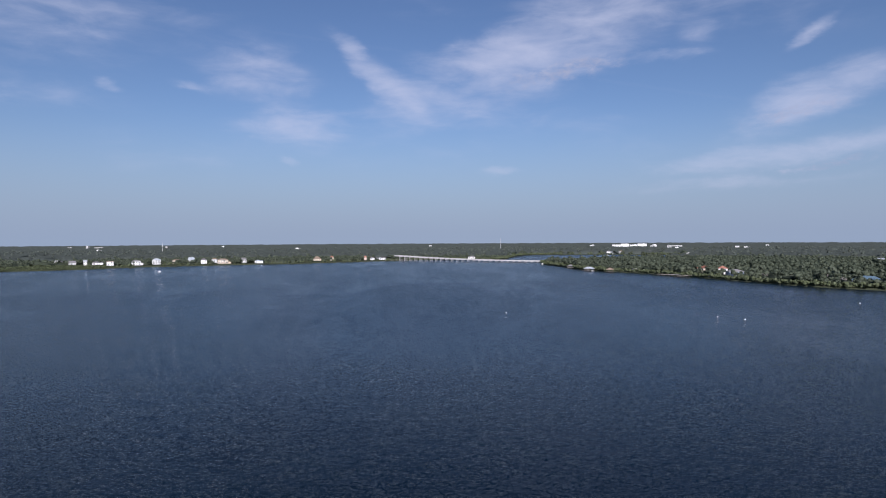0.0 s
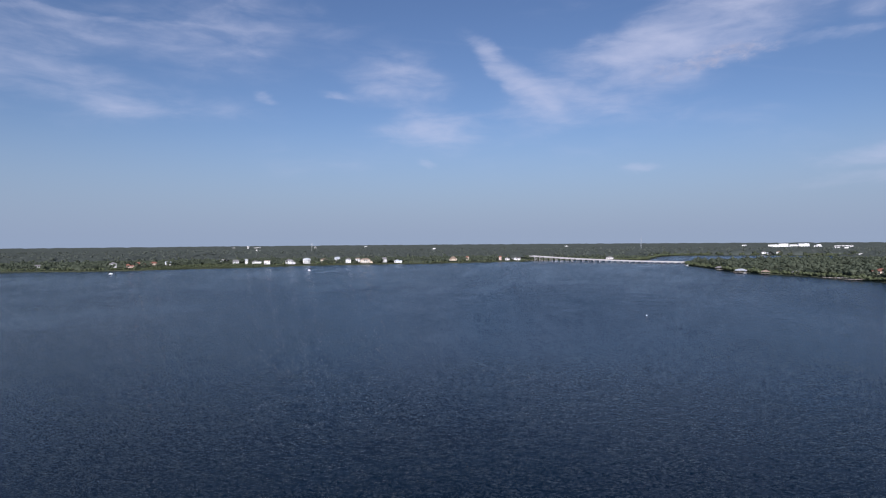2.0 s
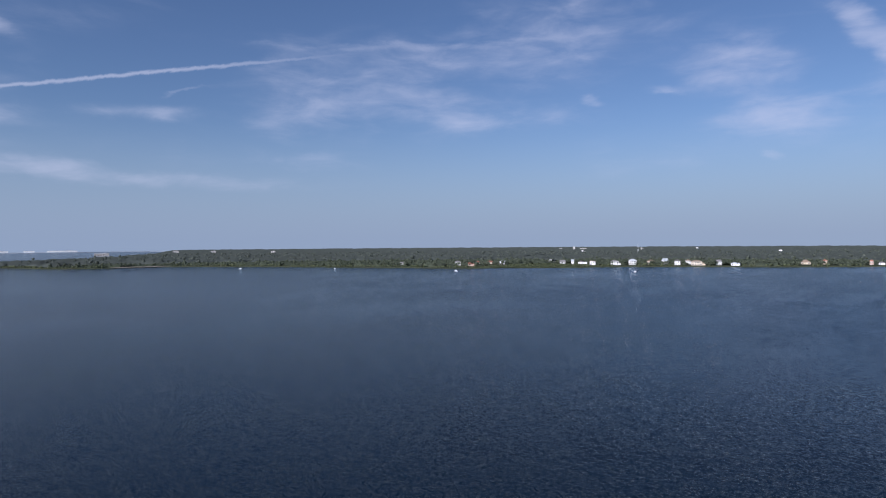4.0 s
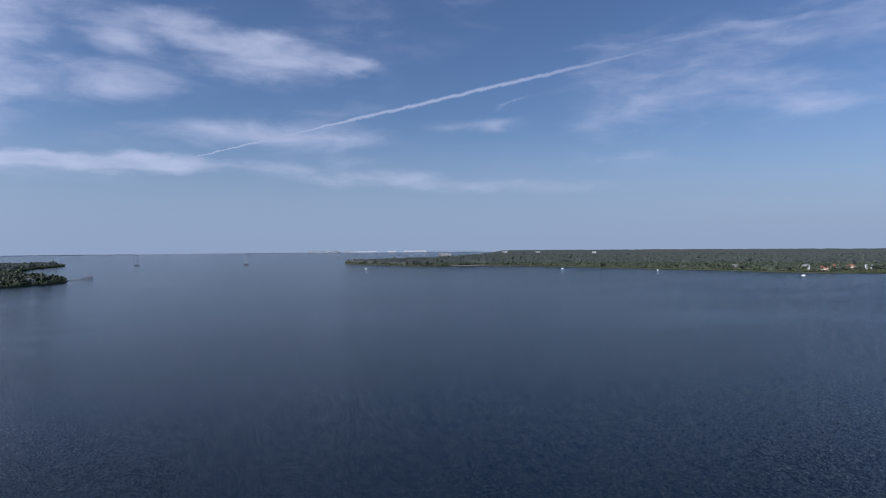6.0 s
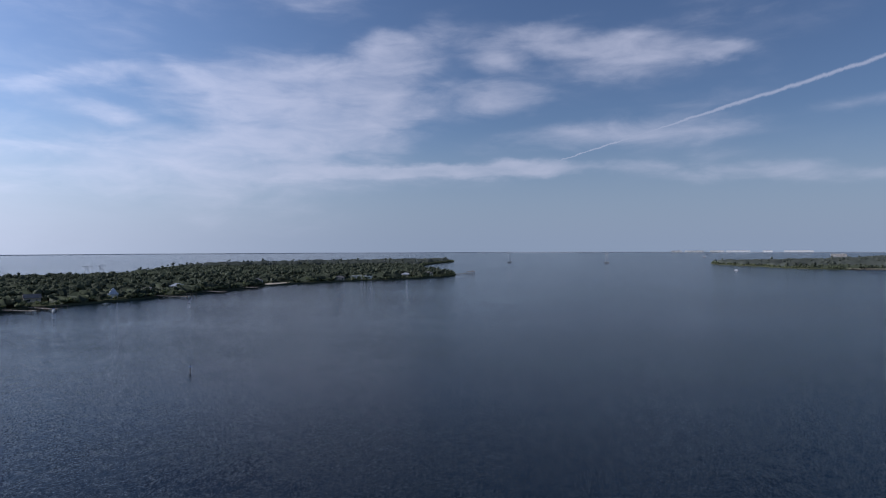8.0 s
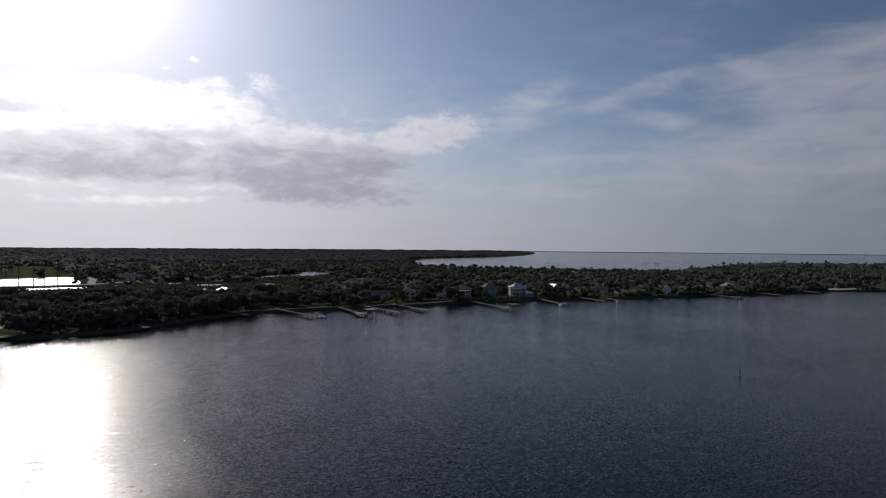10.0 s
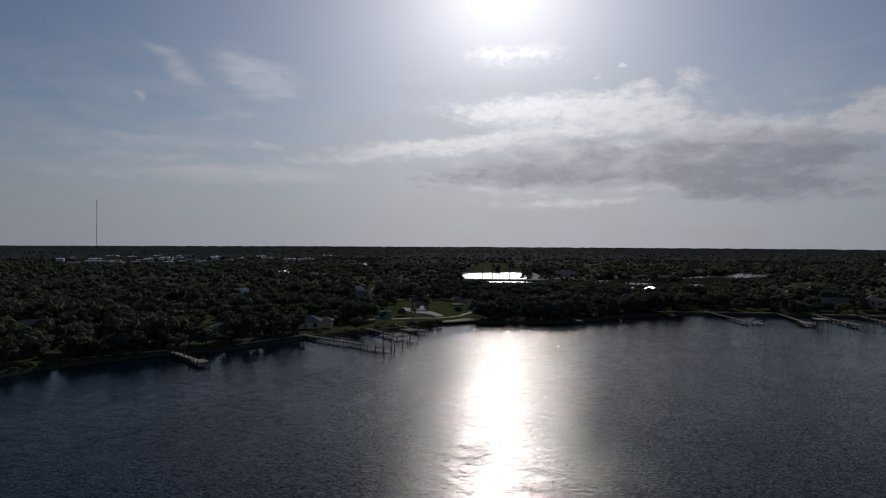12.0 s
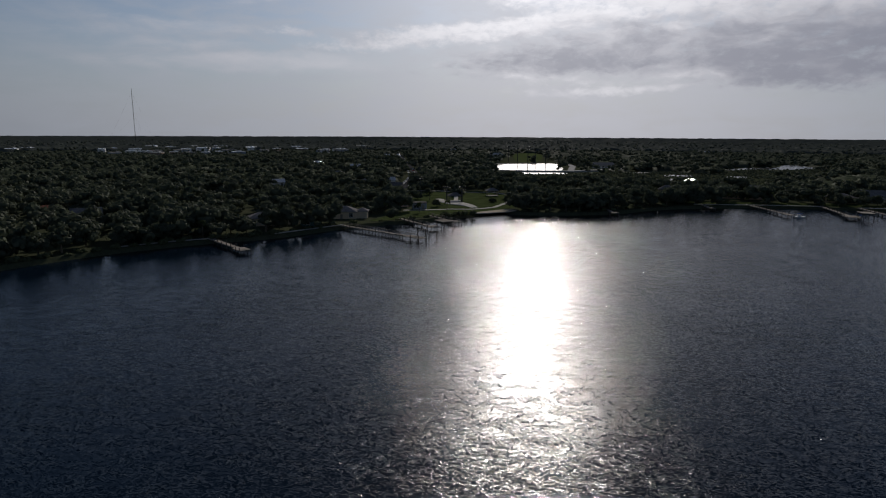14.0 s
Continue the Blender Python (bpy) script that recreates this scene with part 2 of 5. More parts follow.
def leafage(name, dark, light):
    m, n = material(name)
    at = n.add("ShaderNodeNewGeometry").outputs
    tree = n.noise(at["Position"], 0.11, 3, 0.6)
    wood = n.noise(at["Position"], 0.012, 3, 0.6)
    sprays = n.noise(at["Position"], 0.75, 3, 0.65)
    f = n.math("ADD", n.math("MULTIPLY", tree, 0.55), n.math("ADD", n.math("MULTIPLY", at["Random Per Island"], 0.2), n.math("MULTIPLY", sprays, 0.25)))
    col = n.mix(n.ramp(f, 0.3, 0.72), (*dark, 1), (*light, 1))
    col = n.mix(n.ramp(wood, 0.5, 0.75, 0.0, 0.2), col, (0.11, 0.108, 0.08, 1))
    skin = n.add("ShaderNodeBsdfDiffuse", {0: col}).outputs[0]
    through_light = n.add("ShaderNodeBsdfTranslucent", {0: col}).outputs[0]
    matt = n.add("ShaderNodeMixShader", {0: 0.32, 1: skin, 2: through_light}).outputs[0]
    wax = n.add("ShaderNodeBsdfGlossy", {"Color": (0.8, 0.8, 0.8, 1), "Roughness": 0.6}).outputs[0]
    n.add("ShaderNodeOutputMaterial", {0: n.add("ShaderNodeMixShader", {0: 0.014, 1: matt, 2: wax}).outputs[0]})
    return m


def water_like(name, deep, rough, wave, ior=1.2):
    """Wind-ruffled water: ripples and waves of many lengths, broad calmer slicks, and a lee under the trees of the shore."""
    m, n = material(name)
    at = n.add("ShaderNodeNewGeometry").outputs["Position"]
    slick = n.noise(n.vec("MULTIPLY", at, (1.0, 0.4, 1)), 0.010, 4, 0.6, 0.6)
    gusts = n.noise(at, 0.05, 3, 0.6, 0.3)
    bed = n.noise(at, 0.006, 3)
    shelter = n.add("ShaderNodeAttribute")
    shelter.attribute_name = "shelter"
    lee = shelter.outputs["Fac"]
    turned = n.add("ShaderNodeMapping", {0: at, "Rotation": (0, 0, radians(22)), "Scale": (0.55, 1.0, 1.0)}).outputs[0]
    calm = n.math("MULTIPLY", n.ramp(slick, 0.36, 0.58, 0.66, 1.0), n.ramp(lee, 0, 1, 1.0, 0.16, "LINEAR"))
    calm = n.math("MULTIPLY", calm, n.ramp(gusts, 0.3, 0.7, 0.8, 1.15))
    north = n.add("ShaderNodeSeparateXYZ", {0: at}).outputs[1]
    calm = n.math("MULTIPLY", calm, n.ramp(north, -100, 500, 1.0, 1.08))  # the southerly breeze raises the open northern water
    half = (0.5, 0.5, 0.5)
    ripple = n.vec("MULTIPLY", n.vec("SUBTRACT", n.noise(turned, 5.6, 2, 0.7, 0.15, out="Color"), half), (wave * 0.92, wave * 0.92, 0))
    wavelet = n.vec("MULTIPLY", n.vec("SUBTRACT", n.noise(turned, 2.1, 2, 0.6, 0.15, out="Color"), half), (wave * 0.38, wave * 0.38, 0))
    lean = n.vec("ADD", ripple, wavelet)
    fetch = n.ramp(north, -90, 50)  # the wind has more room away from the southern shore
    grown = n.math("ADD", n.math("MULTIPLY", fetch, 0.14), 1.0)
    lean = n.vec("MULTIPLY", lean, n.add("ShaderNodeCombineXYZ", {0: grown, 1: grown, 2: 0.0}).outputs[0])
    steep = n.vec("DOT_PRODUCT", lean, lean, "Value")  # few wavelets are much steeper than the rest
    groups = n.noise(turned, 0.42, 3, 0.7, 0.2)  # and they run in groups
    steep = n.math("MULTIPLY", n.math("ADD", n.math("MULTIPLY", steep, n.math("ADD", n.math("MULTIPLY", fetch, 4.0), 2.2)), 0.72), n.ramp(groups, 0.3, 0.7, 0.5, 1.7))
    lean = n.vec("MULTIPLY", lean, n.add("ShaderNodeCombineXYZ", {0: steep, 1: steep, 2: 0.0}).outputs[0])
    lean = n.vec("MULTIPLY", lean, n.add("ShaderNodeCombineXYZ", {0: calm, 1: calm, 2: 0.0}).outputs[0])
    # northern slopes are folded to lean south, towards the viewpoint, so houses leave no reflected streaks
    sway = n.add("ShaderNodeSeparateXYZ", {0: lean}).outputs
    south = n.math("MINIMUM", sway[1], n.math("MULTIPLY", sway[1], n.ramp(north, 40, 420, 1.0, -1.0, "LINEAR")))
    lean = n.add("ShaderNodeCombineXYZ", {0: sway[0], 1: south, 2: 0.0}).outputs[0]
    normal = n.vec("NORMALIZE", n.vec("ADD", lean, (0, 0, 1)))
    col = n.mix(n.ramp(bed, 0.35, 0.65), (*deep, 1), (*[c * 1.35 for c in deep], 1))
    finish(n, Base_Color=col, Roughness=n.ramp(lee, 0, 1, rough, rough * 0.9), IOR=ior, Specular_IOR_Level=0.4, Normal=normal)
    return m


def ground_like():
    m, n = material("lawn_and_soil")
    at = n.add("ShaderNodeNewGeometry").outputs["Position"]
    plots, tufts = n.noise(at, 0.03, 4, 0.6), n.noise(at, 0.8, 4, 0.7)
    col = n.mix(n.ramp(tufts, 0.3, 0.7), (0.05, 0.056, 0.034, 1), (0.075, 0.084, 0.05, 1))
    col = n.mix(n.ramp(plots, 0.55, 0.7, 0.0, 0.6), col, (0.08, 0.076, 0.052, 1))
    finish(n, Base_Color=col, Roughness=0.95, Specular_IOR_Level=0.0,
           Normal=n.add("ShaderNodeBump", {"Strength": 0.6, "Distance": 0.15, "Height": tufts}).outputs[0])
    return m


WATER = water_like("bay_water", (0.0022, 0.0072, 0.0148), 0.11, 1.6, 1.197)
POND = water_like("pond_water", (0.02, 0.024, 0.022), 0.26, 0.5, 1.33)
CALM = water_like("calm_pond_water", (0.015, 0.018, 0.017), 0.22, 0.6, 1.36)
GROUND = ground_like()
LAWN = painted("mown_grass", (0.062, 0.08, 0.032), 0.95, 0.5, 0.35)
SHORE_MARSH = painted("sunny_marsh_grass", (0.1, 0.115, 0.06), 0.95, 0.12, 0.4)
# darker copy of the shore's grass: its backlit look is in the base colour
MARSH = painted("marsh_grass", (0.05, 0.057, 0.034), 0.95, 0.4, 0.35)
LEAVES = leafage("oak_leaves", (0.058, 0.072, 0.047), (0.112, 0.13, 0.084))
# paler and greyer than LEAVES: the haze of distance is mixed into both colours
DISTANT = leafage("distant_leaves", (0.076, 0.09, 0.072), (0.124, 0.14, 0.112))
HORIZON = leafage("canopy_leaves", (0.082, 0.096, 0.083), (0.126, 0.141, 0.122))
MANGROVE = leafage("mangrove_leaves", (0.085, 0.1, 0.052), (0.145, 0.168, 0.084))
FROND = leafage("palm_fronds", (0.05, 0.07, 0.02), (0.10, 0.12, 0.04))
BARK = painted("bark", (0.16, 0.13, 0.1), 0.95, 3, 0.35, bump=0.03)
DEADWOOD = painted("grey_deadwood", (0.3, 0.27, 0.25), 0.95, 3, 0.25)
CONCRETE = painted("concrete", (0.42, 0.41, 0.39), 0.85, 0.8, 0.2, stain=(0.3, 0.29, 0.27))
BRIDGE_CONCRETE = painted("pale_bridge_concrete", (0.44, 0.425, 0.41), 0.85, 0.4, 0.2)
ASPHALT = painted("asphalt", (0.07, 0.07, 0.072), 0.85, 0.8, 0.25)
PATHWAY = painted("pale_path", (0.5, 0.48, 0.43), 0.75, 0.8, 0.15)
SAND = painted("sand", (0.45, 0.4, 0.31), 0.95, 0.6, 0.25)
WHITE = painted("white_paint", (0.78, 0.77, 0.74), 0.6, 0.7, 0.1)
CREAM = painted("cream_stucco", (0.62, 0.52, 0.39), 0.85, 0.7, 0.15)
PINK = painted("pink_stucco", (0.58, 0.42, 0.34), 0.85, 0.7, 0.15)
GREYWALL = painted("blue_grey_siding", (0.28, 0.32, 0.37), 0.75, 0.7, 0.15)
BLUE_SIDING = painted("turquoise_siding", (0.1, 0.19, 0.2), 0.75, 0.7, 0.15)
TILE_RED = painted("terracotta_tiles", (0.3, 0.14, 0.1), 0.8, 1.5, 0.3)
SHINGLE = painted("grey_shingles", (0.2, 0.19, 0.185), 0.85, 1.5, 0.3)
SHINGLE_TAN = painted("brown_shingles", (0.26, 0.2, 0.15), 0.85, 1.5, 0.3)
METAL_ROOF = painted("white_metal_roof", (0.62, 0.64, 0.66), 0.3, 0.8, 0.12, 0.3)
BLUE_ROOF = painted("blue_metal_roof", (0.16, 0.24, 0.3), 0.4, 0.8, 0.15, 0.2)
GLASS = painted("window_glass", (0.03, 0.035, 0.04), 0.08, 0.6, 0.2)
WOOD = painted("weathered_planks", (0.3, 0.27, 0.23), 0.85, 2.5, 0.3)
PILE = painted("wet_timber", (0.11, 0.095, 0.08), 0.85, 3, 0.35)
STEEL = painted("galvanised_steel", (0.4, 0.41, 0.42), 0.5, 1.0, 0.15, 0.6)
DARKSTEEL = painted("dark_steel", (0.06, 0.06, 0.065), 0.6, 1.0, 0.2, 0.4)
RED = painted("red_paint", (0.5, 0.06, 0.04), 0.5, 1.0, 0.15)
BLUE = painted("blue_canvas", (0.05, 0.12, 0.35), 0.7, 1.0, 0.15)


# ---------------------------------------------------------------- mesh tools
class Shape:
    """Collects solid pieces into one mesh."""

    def __init__(self):
        self.v, self.f = [], []

    def hull(self, rings, caps=True):
        """Joins rings of equal length, bottom first, counter-clockwise from above."""
        k, start = len(rings[0]), len(self.v)
        for ring in rings:
            self.v += [tuple(p) for p in ring]
        for r in range(len(rings) - 1):
            a, b = start + r * k, start + (r + 1) * k
            self.f += [(a + i, a + (i + 1) % k, b + (i + 1) % k, b + i) for i in range(k)]
        if caps:
            self.f.append(tuple(range(start + k - 1, start - 1, -1)))
            self.f.append(tuple(range(start + (len(rings) - 1) * k, start + len(rings) * k)))
        return self

    def box(self, x, y, z, sx, sy, sz, turn=0.0):
        """A block whose base centre is x, y, z."""
        c, s = math.cos(radians(turn)), math.sin(radians(turn))
        ring = [(x + c * a - s * b, y + s * a + c * b) for a, b in
                ((-sx / 2, -sy / 2), (sx / 2, -sy / 2), (sx / 2, sy / 2), (-sx / 2, sy / 2))]
        return self.hull([[(*p, z) for p in ring], [(*p, z + sz) for p in ring]])

    def rod(self, a, b, ra, rb=None, n=6):
        """A tapered round bar from a to b."""
        a, b, rb = Vector(a), Vector(b), ra if rb is None else rb
        q = (b - a).to_track_quat("Z", "Y")
        turn = [(math.cos(2 * math.pi * i / n), math.sin(2 * math.pi * i / n)) for i in range(n)]
        return self.hull([[a + q @ Vector((ra * c, ra * s, 0)) for c, s in turn], [b + q @ Vector((rb * c, rb * s, 0)) for c, s in turn]])

    def hip(self, x, y, z, sx, sy, rise, thick=0.25, ridge=None):
        """A hipped roof with eaves of its own thickness; ridge runs along x. ridge = sx makes a gable."""
        ridge = max(0.2, sx - sy) if ridge is None else ridge
        low = [(x - sx / 2, y - sy / 2), (x + sx / 2, y - sy / 2), (x + sx / 2, y + sy / 2), (x - sx / 2, y + sy / 2)]
        top = [(x - ridge / 2, y - 0.1), (x + ridge / 2, y - 0.1), (x + ridge / 2, y + 0.1), (x - ridge / 2, y + 0.1)]
        return self.hull([[(*p, z) for p in low], [(*p, z + thick) for p in low], [(*p, z + thick + rise) for p in top]])

    def mesh(self, name, mat):
        me = bpy.data.meshes.new(name)
        me.from_pydata(self.v, [], self.f)
        me.materials.append(mat)
        return me


def part(name, shape, mat, parent, label=""):
    ob = new(name, shape.mesh(name, mat) if isinstance(shape, Shape) else shape)
    ob.parent = parent
    return tagged(ob, label)


def thing(name, m, label, category, group=""):
    ob = new(name)
    ob.matrix_world = m
    ob.empty_display_size = 0.5
    return tagged(ob, label, category, group)


def triangles(name, verts, tris, mat):
    """One mesh from arrays of places and triples."""
    me = bpy.data.meshes.new(name)
    verts, tris = np.asarray(verts, np.float32), np.asarray(tris, np.int32)
    me.vertices.add(len(verts))
    me.vertices.foreach_set("co", verts.ravel())
    me.loops.add(tris.size)
    me.loops.foreach_set("vertex_index", tris.ravel())
    me.polygons.add(len(tris))
    me.polygons.foreach_set("loop_start", np.arange(0, tris.size, 3, dtype=np.int32))
    me.polygons.foreach_set("use_smooth", np.ones(len(tris), bool))
    me.update(calc_edges=True)
    me.materials.append(mat)
    return me


# ---------------------------------------------------------------- water and land
REACH = 4985.0


def rounded(points, times=2, wobble=0.0, fixed=0):
    """A plan outline with cut corners and an uneven edge."""
    p = [Vector(q) for q in points]
    for _ in range(times):
        p = [q for a, b in zip(p, p[1:] + p[:1]) for q in (a.lerp(b, 0.25), a.lerp(b, 0.75))]
    out = []
    for q in p:
        if q.length < 2400:
            q = q + Vector((noise.noise((q.x * 0.02, q.y * 0.02, 3.1)), noise.noise((q.x * 0.02, q.y * 0.02, 9.7)))) * wobble
        out.append(q)
    return out


def land(name, outline, z, mat, label, bank=4.0, category="ground"):
    """A flat piece of land with sloping banks that dip under the water."""
    k = len(outline)
    if sum(a.x * b.y - b.x * a.y for a, b in zip(outline, outline[1:] + outline[:1])) < 0:
        outline.reverse()
    s = Shape()
    low = []
    for i in range(k):
        t = (outline[(i + 1) % k] - outline[i - 1]).normalized()
        low.append(outline[i] + Vector((t.y, -t.x)) * bank)
    s.v = [(p.x, p.y, z) for p in outline] + [(p.x, p.y, -1.0 if bank > 2 else z - 0.3) for p in low]
    s.f = [tuple(range(k))] + [(k + i, k + (i + 1) % k, (i + 1) % k, i) for i in range(k)]
    ob = new(name, s.mesh(name, mat))
    return tagged(ob, label, category, kind="structure")


def ring(a, b, d=REACH - 15, step=6):
    return [spot(a + (b - a) * i / max(1, round(abs(b - a) / step)), d).xy for i in range(round(abs(b - a) / step) + 1)]


NORTH = rounded([(-1600, 284), (-1466, 292), (-1360, 338), (-1256, 347), (-1200, 390), (-1186, 523), (-1081, 597), (-969, 657), (-847, 694),
                 (-758, 743), (-647, 755), (-595, 820), (-522, 860), (-491, 920), (-429, 974), (-356, 1019), (-256, 1065), (-186, 1108),
                 (-141, 1155), (-91, 1180), (-39, 1250), (74, 1240), (117, 1216), (140, 1345), (200, 1560), (284, 1593), (507, 1560), (640, 1480),
                 (431, 1250), (230, 1085), (169, 1059), (162, 987), (172, 900), (187, 772)]
                + [(223, 729), (257, 648), (278, 575), (303, 499), (335, 470), (480, 330), (900, 120), (2200, 0)] + ring(-85, 66)
                + [(-4300, 1950), (-2500, 1050), (-1760, 560), (-1690, 400)], 2, 7)
SOUTH = rounded([(-905, -184), (-825, -186), (-763, -224), (-721, -258), (-650, -319), (-587, -330), (-550, -336), (-492, -340), (-426, -346),
                 (-360, -358), (-304, -366), (-256, -368), (-221, -376), (-188, -366), (-130, -371), (-78, -368), (-40, -345), (-21, -324),
                 (4, -310), (28, -306), (34, -318), (44, -306), (57, -284), (79, -263), (95, -247), (113, -216), (131, -203), (151, -178),
                 (161, -157), (168, -130), (260, -40), (700, 20), (2200, -60)] + ring(-94, -203)
                + [(-2900, -3800), (-2017, -2600), (-1362, -1930), (-941, -1751), (-823, -1630), (-640, -1300), (-480, -930), (-583, -775),
                   (-740, -640), (-960, -750), (-1230, -864), (-1540, -700), (-1640, -547), (-1805, -482), (-1769, -352), (-1450, -374), (-1215, -330), (-1010, -260)], 2, 4)


def shore_distance(x, y, outline):
    """How far each place lies from the nearest edge of an outline."""
    best = np.full(len(x), 1e9)
    for a, b in zip(outline, outline[1:] + outline[:1]):
        t = b - a
        f = np.clip(((x - a.x) * t.x + (y - a.y) * t.y) / max(t.length_squared, 1e-6), 0, 1)
        best = np.minimum(best, np.hypot(x - a.x - f * t.x, y - a.y - f * t.y))
    return best


def bay(radii, n=480):
    """The sheet of water, which notes how sheltered from the wind each place is by the southern shore."""
    a = np.arange(n) * 2 * math.pi / n
    x = np.concatenate([[0.0], *[r * np.sin(a) for r in radii]])
    y = np.concatenate([[0.0], *[r * np.cos(a) for r in radii]])
    s = Shape()
    s.v = [(p, q, 0.0) for p, q in zip(x, y)]
    s.f = [(0, 1 + (i + 1) % n, 1 + i) for i in range(n)]
    for k in range(len(radii) - 1):
        p, q = 1 + k * n, 1 + (k + 1) * n
        s.f += [(p + i, p + (i + 1) % n, q + (i + 1) % n, q + i) for i in range(n)]
    me = s.mesh("water", WATER)
    off = shore_distance(x, y, SOUTH)
    lee = 0.8 * np.exp(-(off / 26.0) ** 4) + 0.1 * np.exp(-off / 120.0)
    me.attributes.new("shelter", "FLOAT", "POINT").data.foreach_set("value", lee.astype(np.float32))
    return new("water", me)


tagged(bay([40, 80, 110] + [140 * 1.025 ** i for i in range(112)] + [2700, 3500, REACH]), "dark blue wind-rippled bay water", "water", kind="structure")
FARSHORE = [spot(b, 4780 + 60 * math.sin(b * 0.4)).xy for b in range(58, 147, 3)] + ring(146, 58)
# pale blue-grey base colour stands in for the haze over the bay
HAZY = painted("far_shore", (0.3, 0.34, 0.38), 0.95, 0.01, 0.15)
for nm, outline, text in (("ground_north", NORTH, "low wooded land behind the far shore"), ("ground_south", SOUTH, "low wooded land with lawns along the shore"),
                          ("backdrop_far_shore", FARSHORE, "thin far shore across the open bay, paled by a haze colour")):
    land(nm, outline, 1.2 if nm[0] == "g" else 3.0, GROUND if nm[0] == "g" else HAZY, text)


def inside(outline, x, y):
    px, py = np.array([p.x for p in outline]), np.array([p.y for p in outline])
    qx, qy = np.roll(px, -1), np.roll(py, -1)
    hit = np.zeros(len(x), bool)
    for a, b, c, d in zip(px, py, qx, qy):
        if b != d:
            hit ^= ((b > y) != (d > y)) & (x < (c - a) * (y - b) / (d - b) + a)
    return hit


# lawns, ponds and roads keep free of trees
CLEAR = []


def sheet(name, points, z, mat, label, category, wobble=2.0, times=2, bank=0.6):
    outline = rounded(points, times, wobble)
    CLEAR.append(outline)
    return land(name, outline, z, mat, label, bank, category)


sheet("pond_1", [(96, -784), (60, -808), (24, -832), (14, -740), (13, -660), (45, -651), (80, -651), (86, -700)], 1.5, POND,
      "still pond that mirrors the bright sky", "pond", 1.0, 1)
sheet("pond_2", [(-152, -730), (-172, -714), (-190, -765), (-213, -750), (-250, -768), (-278, -795), (-277, -868), (-260, -874), (-238, -805), (-200, -794), (-176, -754)],
      1.5, CALM, "long ragged pond among trees", "pond", 2.0, 1)
sheet("pond_3", [(-126, -578), (-140, -626), (-160, -622), (-146, -584), (-130, -558)], 1.5, CALM, "small still pond among trees", "pond", 1.0, 1)
sheet("pond_4", [(-81, -611), (-106, -607), (-110, -632), (-84, -632)], 1.5, CALM, "narrow still pond among low scrub", "pond", 1.0, 1)
sheet("pond_5", [(-77, -557), (-87, -555), (-90, -575), (-80, -574)], 1.5, CALM, "narrow strip of water among low scrub", "pond", 0.6, 1)
sheet("pond_7", [(-58, -647), (-74, -646), (-76, -668), (-59, -665)], 1.5, CALM, "small strip of water beside the pond road", "pond", 0.6, 1)
sheet("pond_6", [(66, -623), (6, -636), (8, -614), (30, -610), (50, -597)], 1.5, POND, "narrow pool below the pond road", "pond", 1.0, 1)
sheet("park_lawn", [(62, -285), (55, -290), (46, -301), (40, -311), (31, -325), (30, -342), (36, -372), (42, -396), (54, -414), (74, -417), (93, -411), (96, -380), (92, -340), (84, -322), (79, -304),
                    (90, -264), (85, -261), (73, -278)], 1.35, LAWN,
      "mown green waterfront park lawn", "lawn")
sheet("shore_lawn", [(-62, -371), (-100, -375), (-140, -376), (-190, -372), (-222, -381), (-256, -374), (-300, -371), (-302, -384), (-256, -388), (-222, -394),
                     (-190, -386), (-140, -390), (-100, -389), (-62, -385)], 1.35, LAWN, "narrow mown lawn behind the seawall", "lawn", 1.0, 1)
sheet("sports_field", [(80, -842), (42, -864), (64, -1250), (120, -1250)], 1.35, LAWN, "mown sports field behind the pond", "lawn")

CLEAR.append([Vector(p) for p in ((94, -770), (108, -1010), (48, -1010), (18, -826), (60, -815))])  # the open bank between pond and field
POND_SCRUB = [(60, -461), (42, -478), (26, -470), (8, -474), (-8, -481), (-25, -468), (-42, -484), (-57, -461), (-76, -482), (-89, -456), (-110, -475), (-121, -451), (-139, -468), (-182, -614), (-154, -642), (-121, -657), (-84, -685), (-46, -653), (-11, -630), (35, -625), (82, -635)]
LONG_SCRUB = [(-150, -734), (-278, -800), (-238, -634), (-190, -560), (-142, -640)]
sheet("marsh_ponds", POND_SCRUB, 1.3, MARSH, "low rough grass and scrub round the ponds", "marsh")
SCRUB_GROUND = [CLEAR[-1]]
sheet("marsh_long_pond", LONG_SCRUB, 1.31, MARSH, "low rough grass before the long pond", "marsh")
SCRUB_GROUND.append(CLEAR[-1])

# ---------------------------------------------------------------- woods
rng = np.random.default_rng(7)


CORE = bmesh.new()
bmesh.ops.create_icosphere(CORE, subdivisions=1, radius=1)


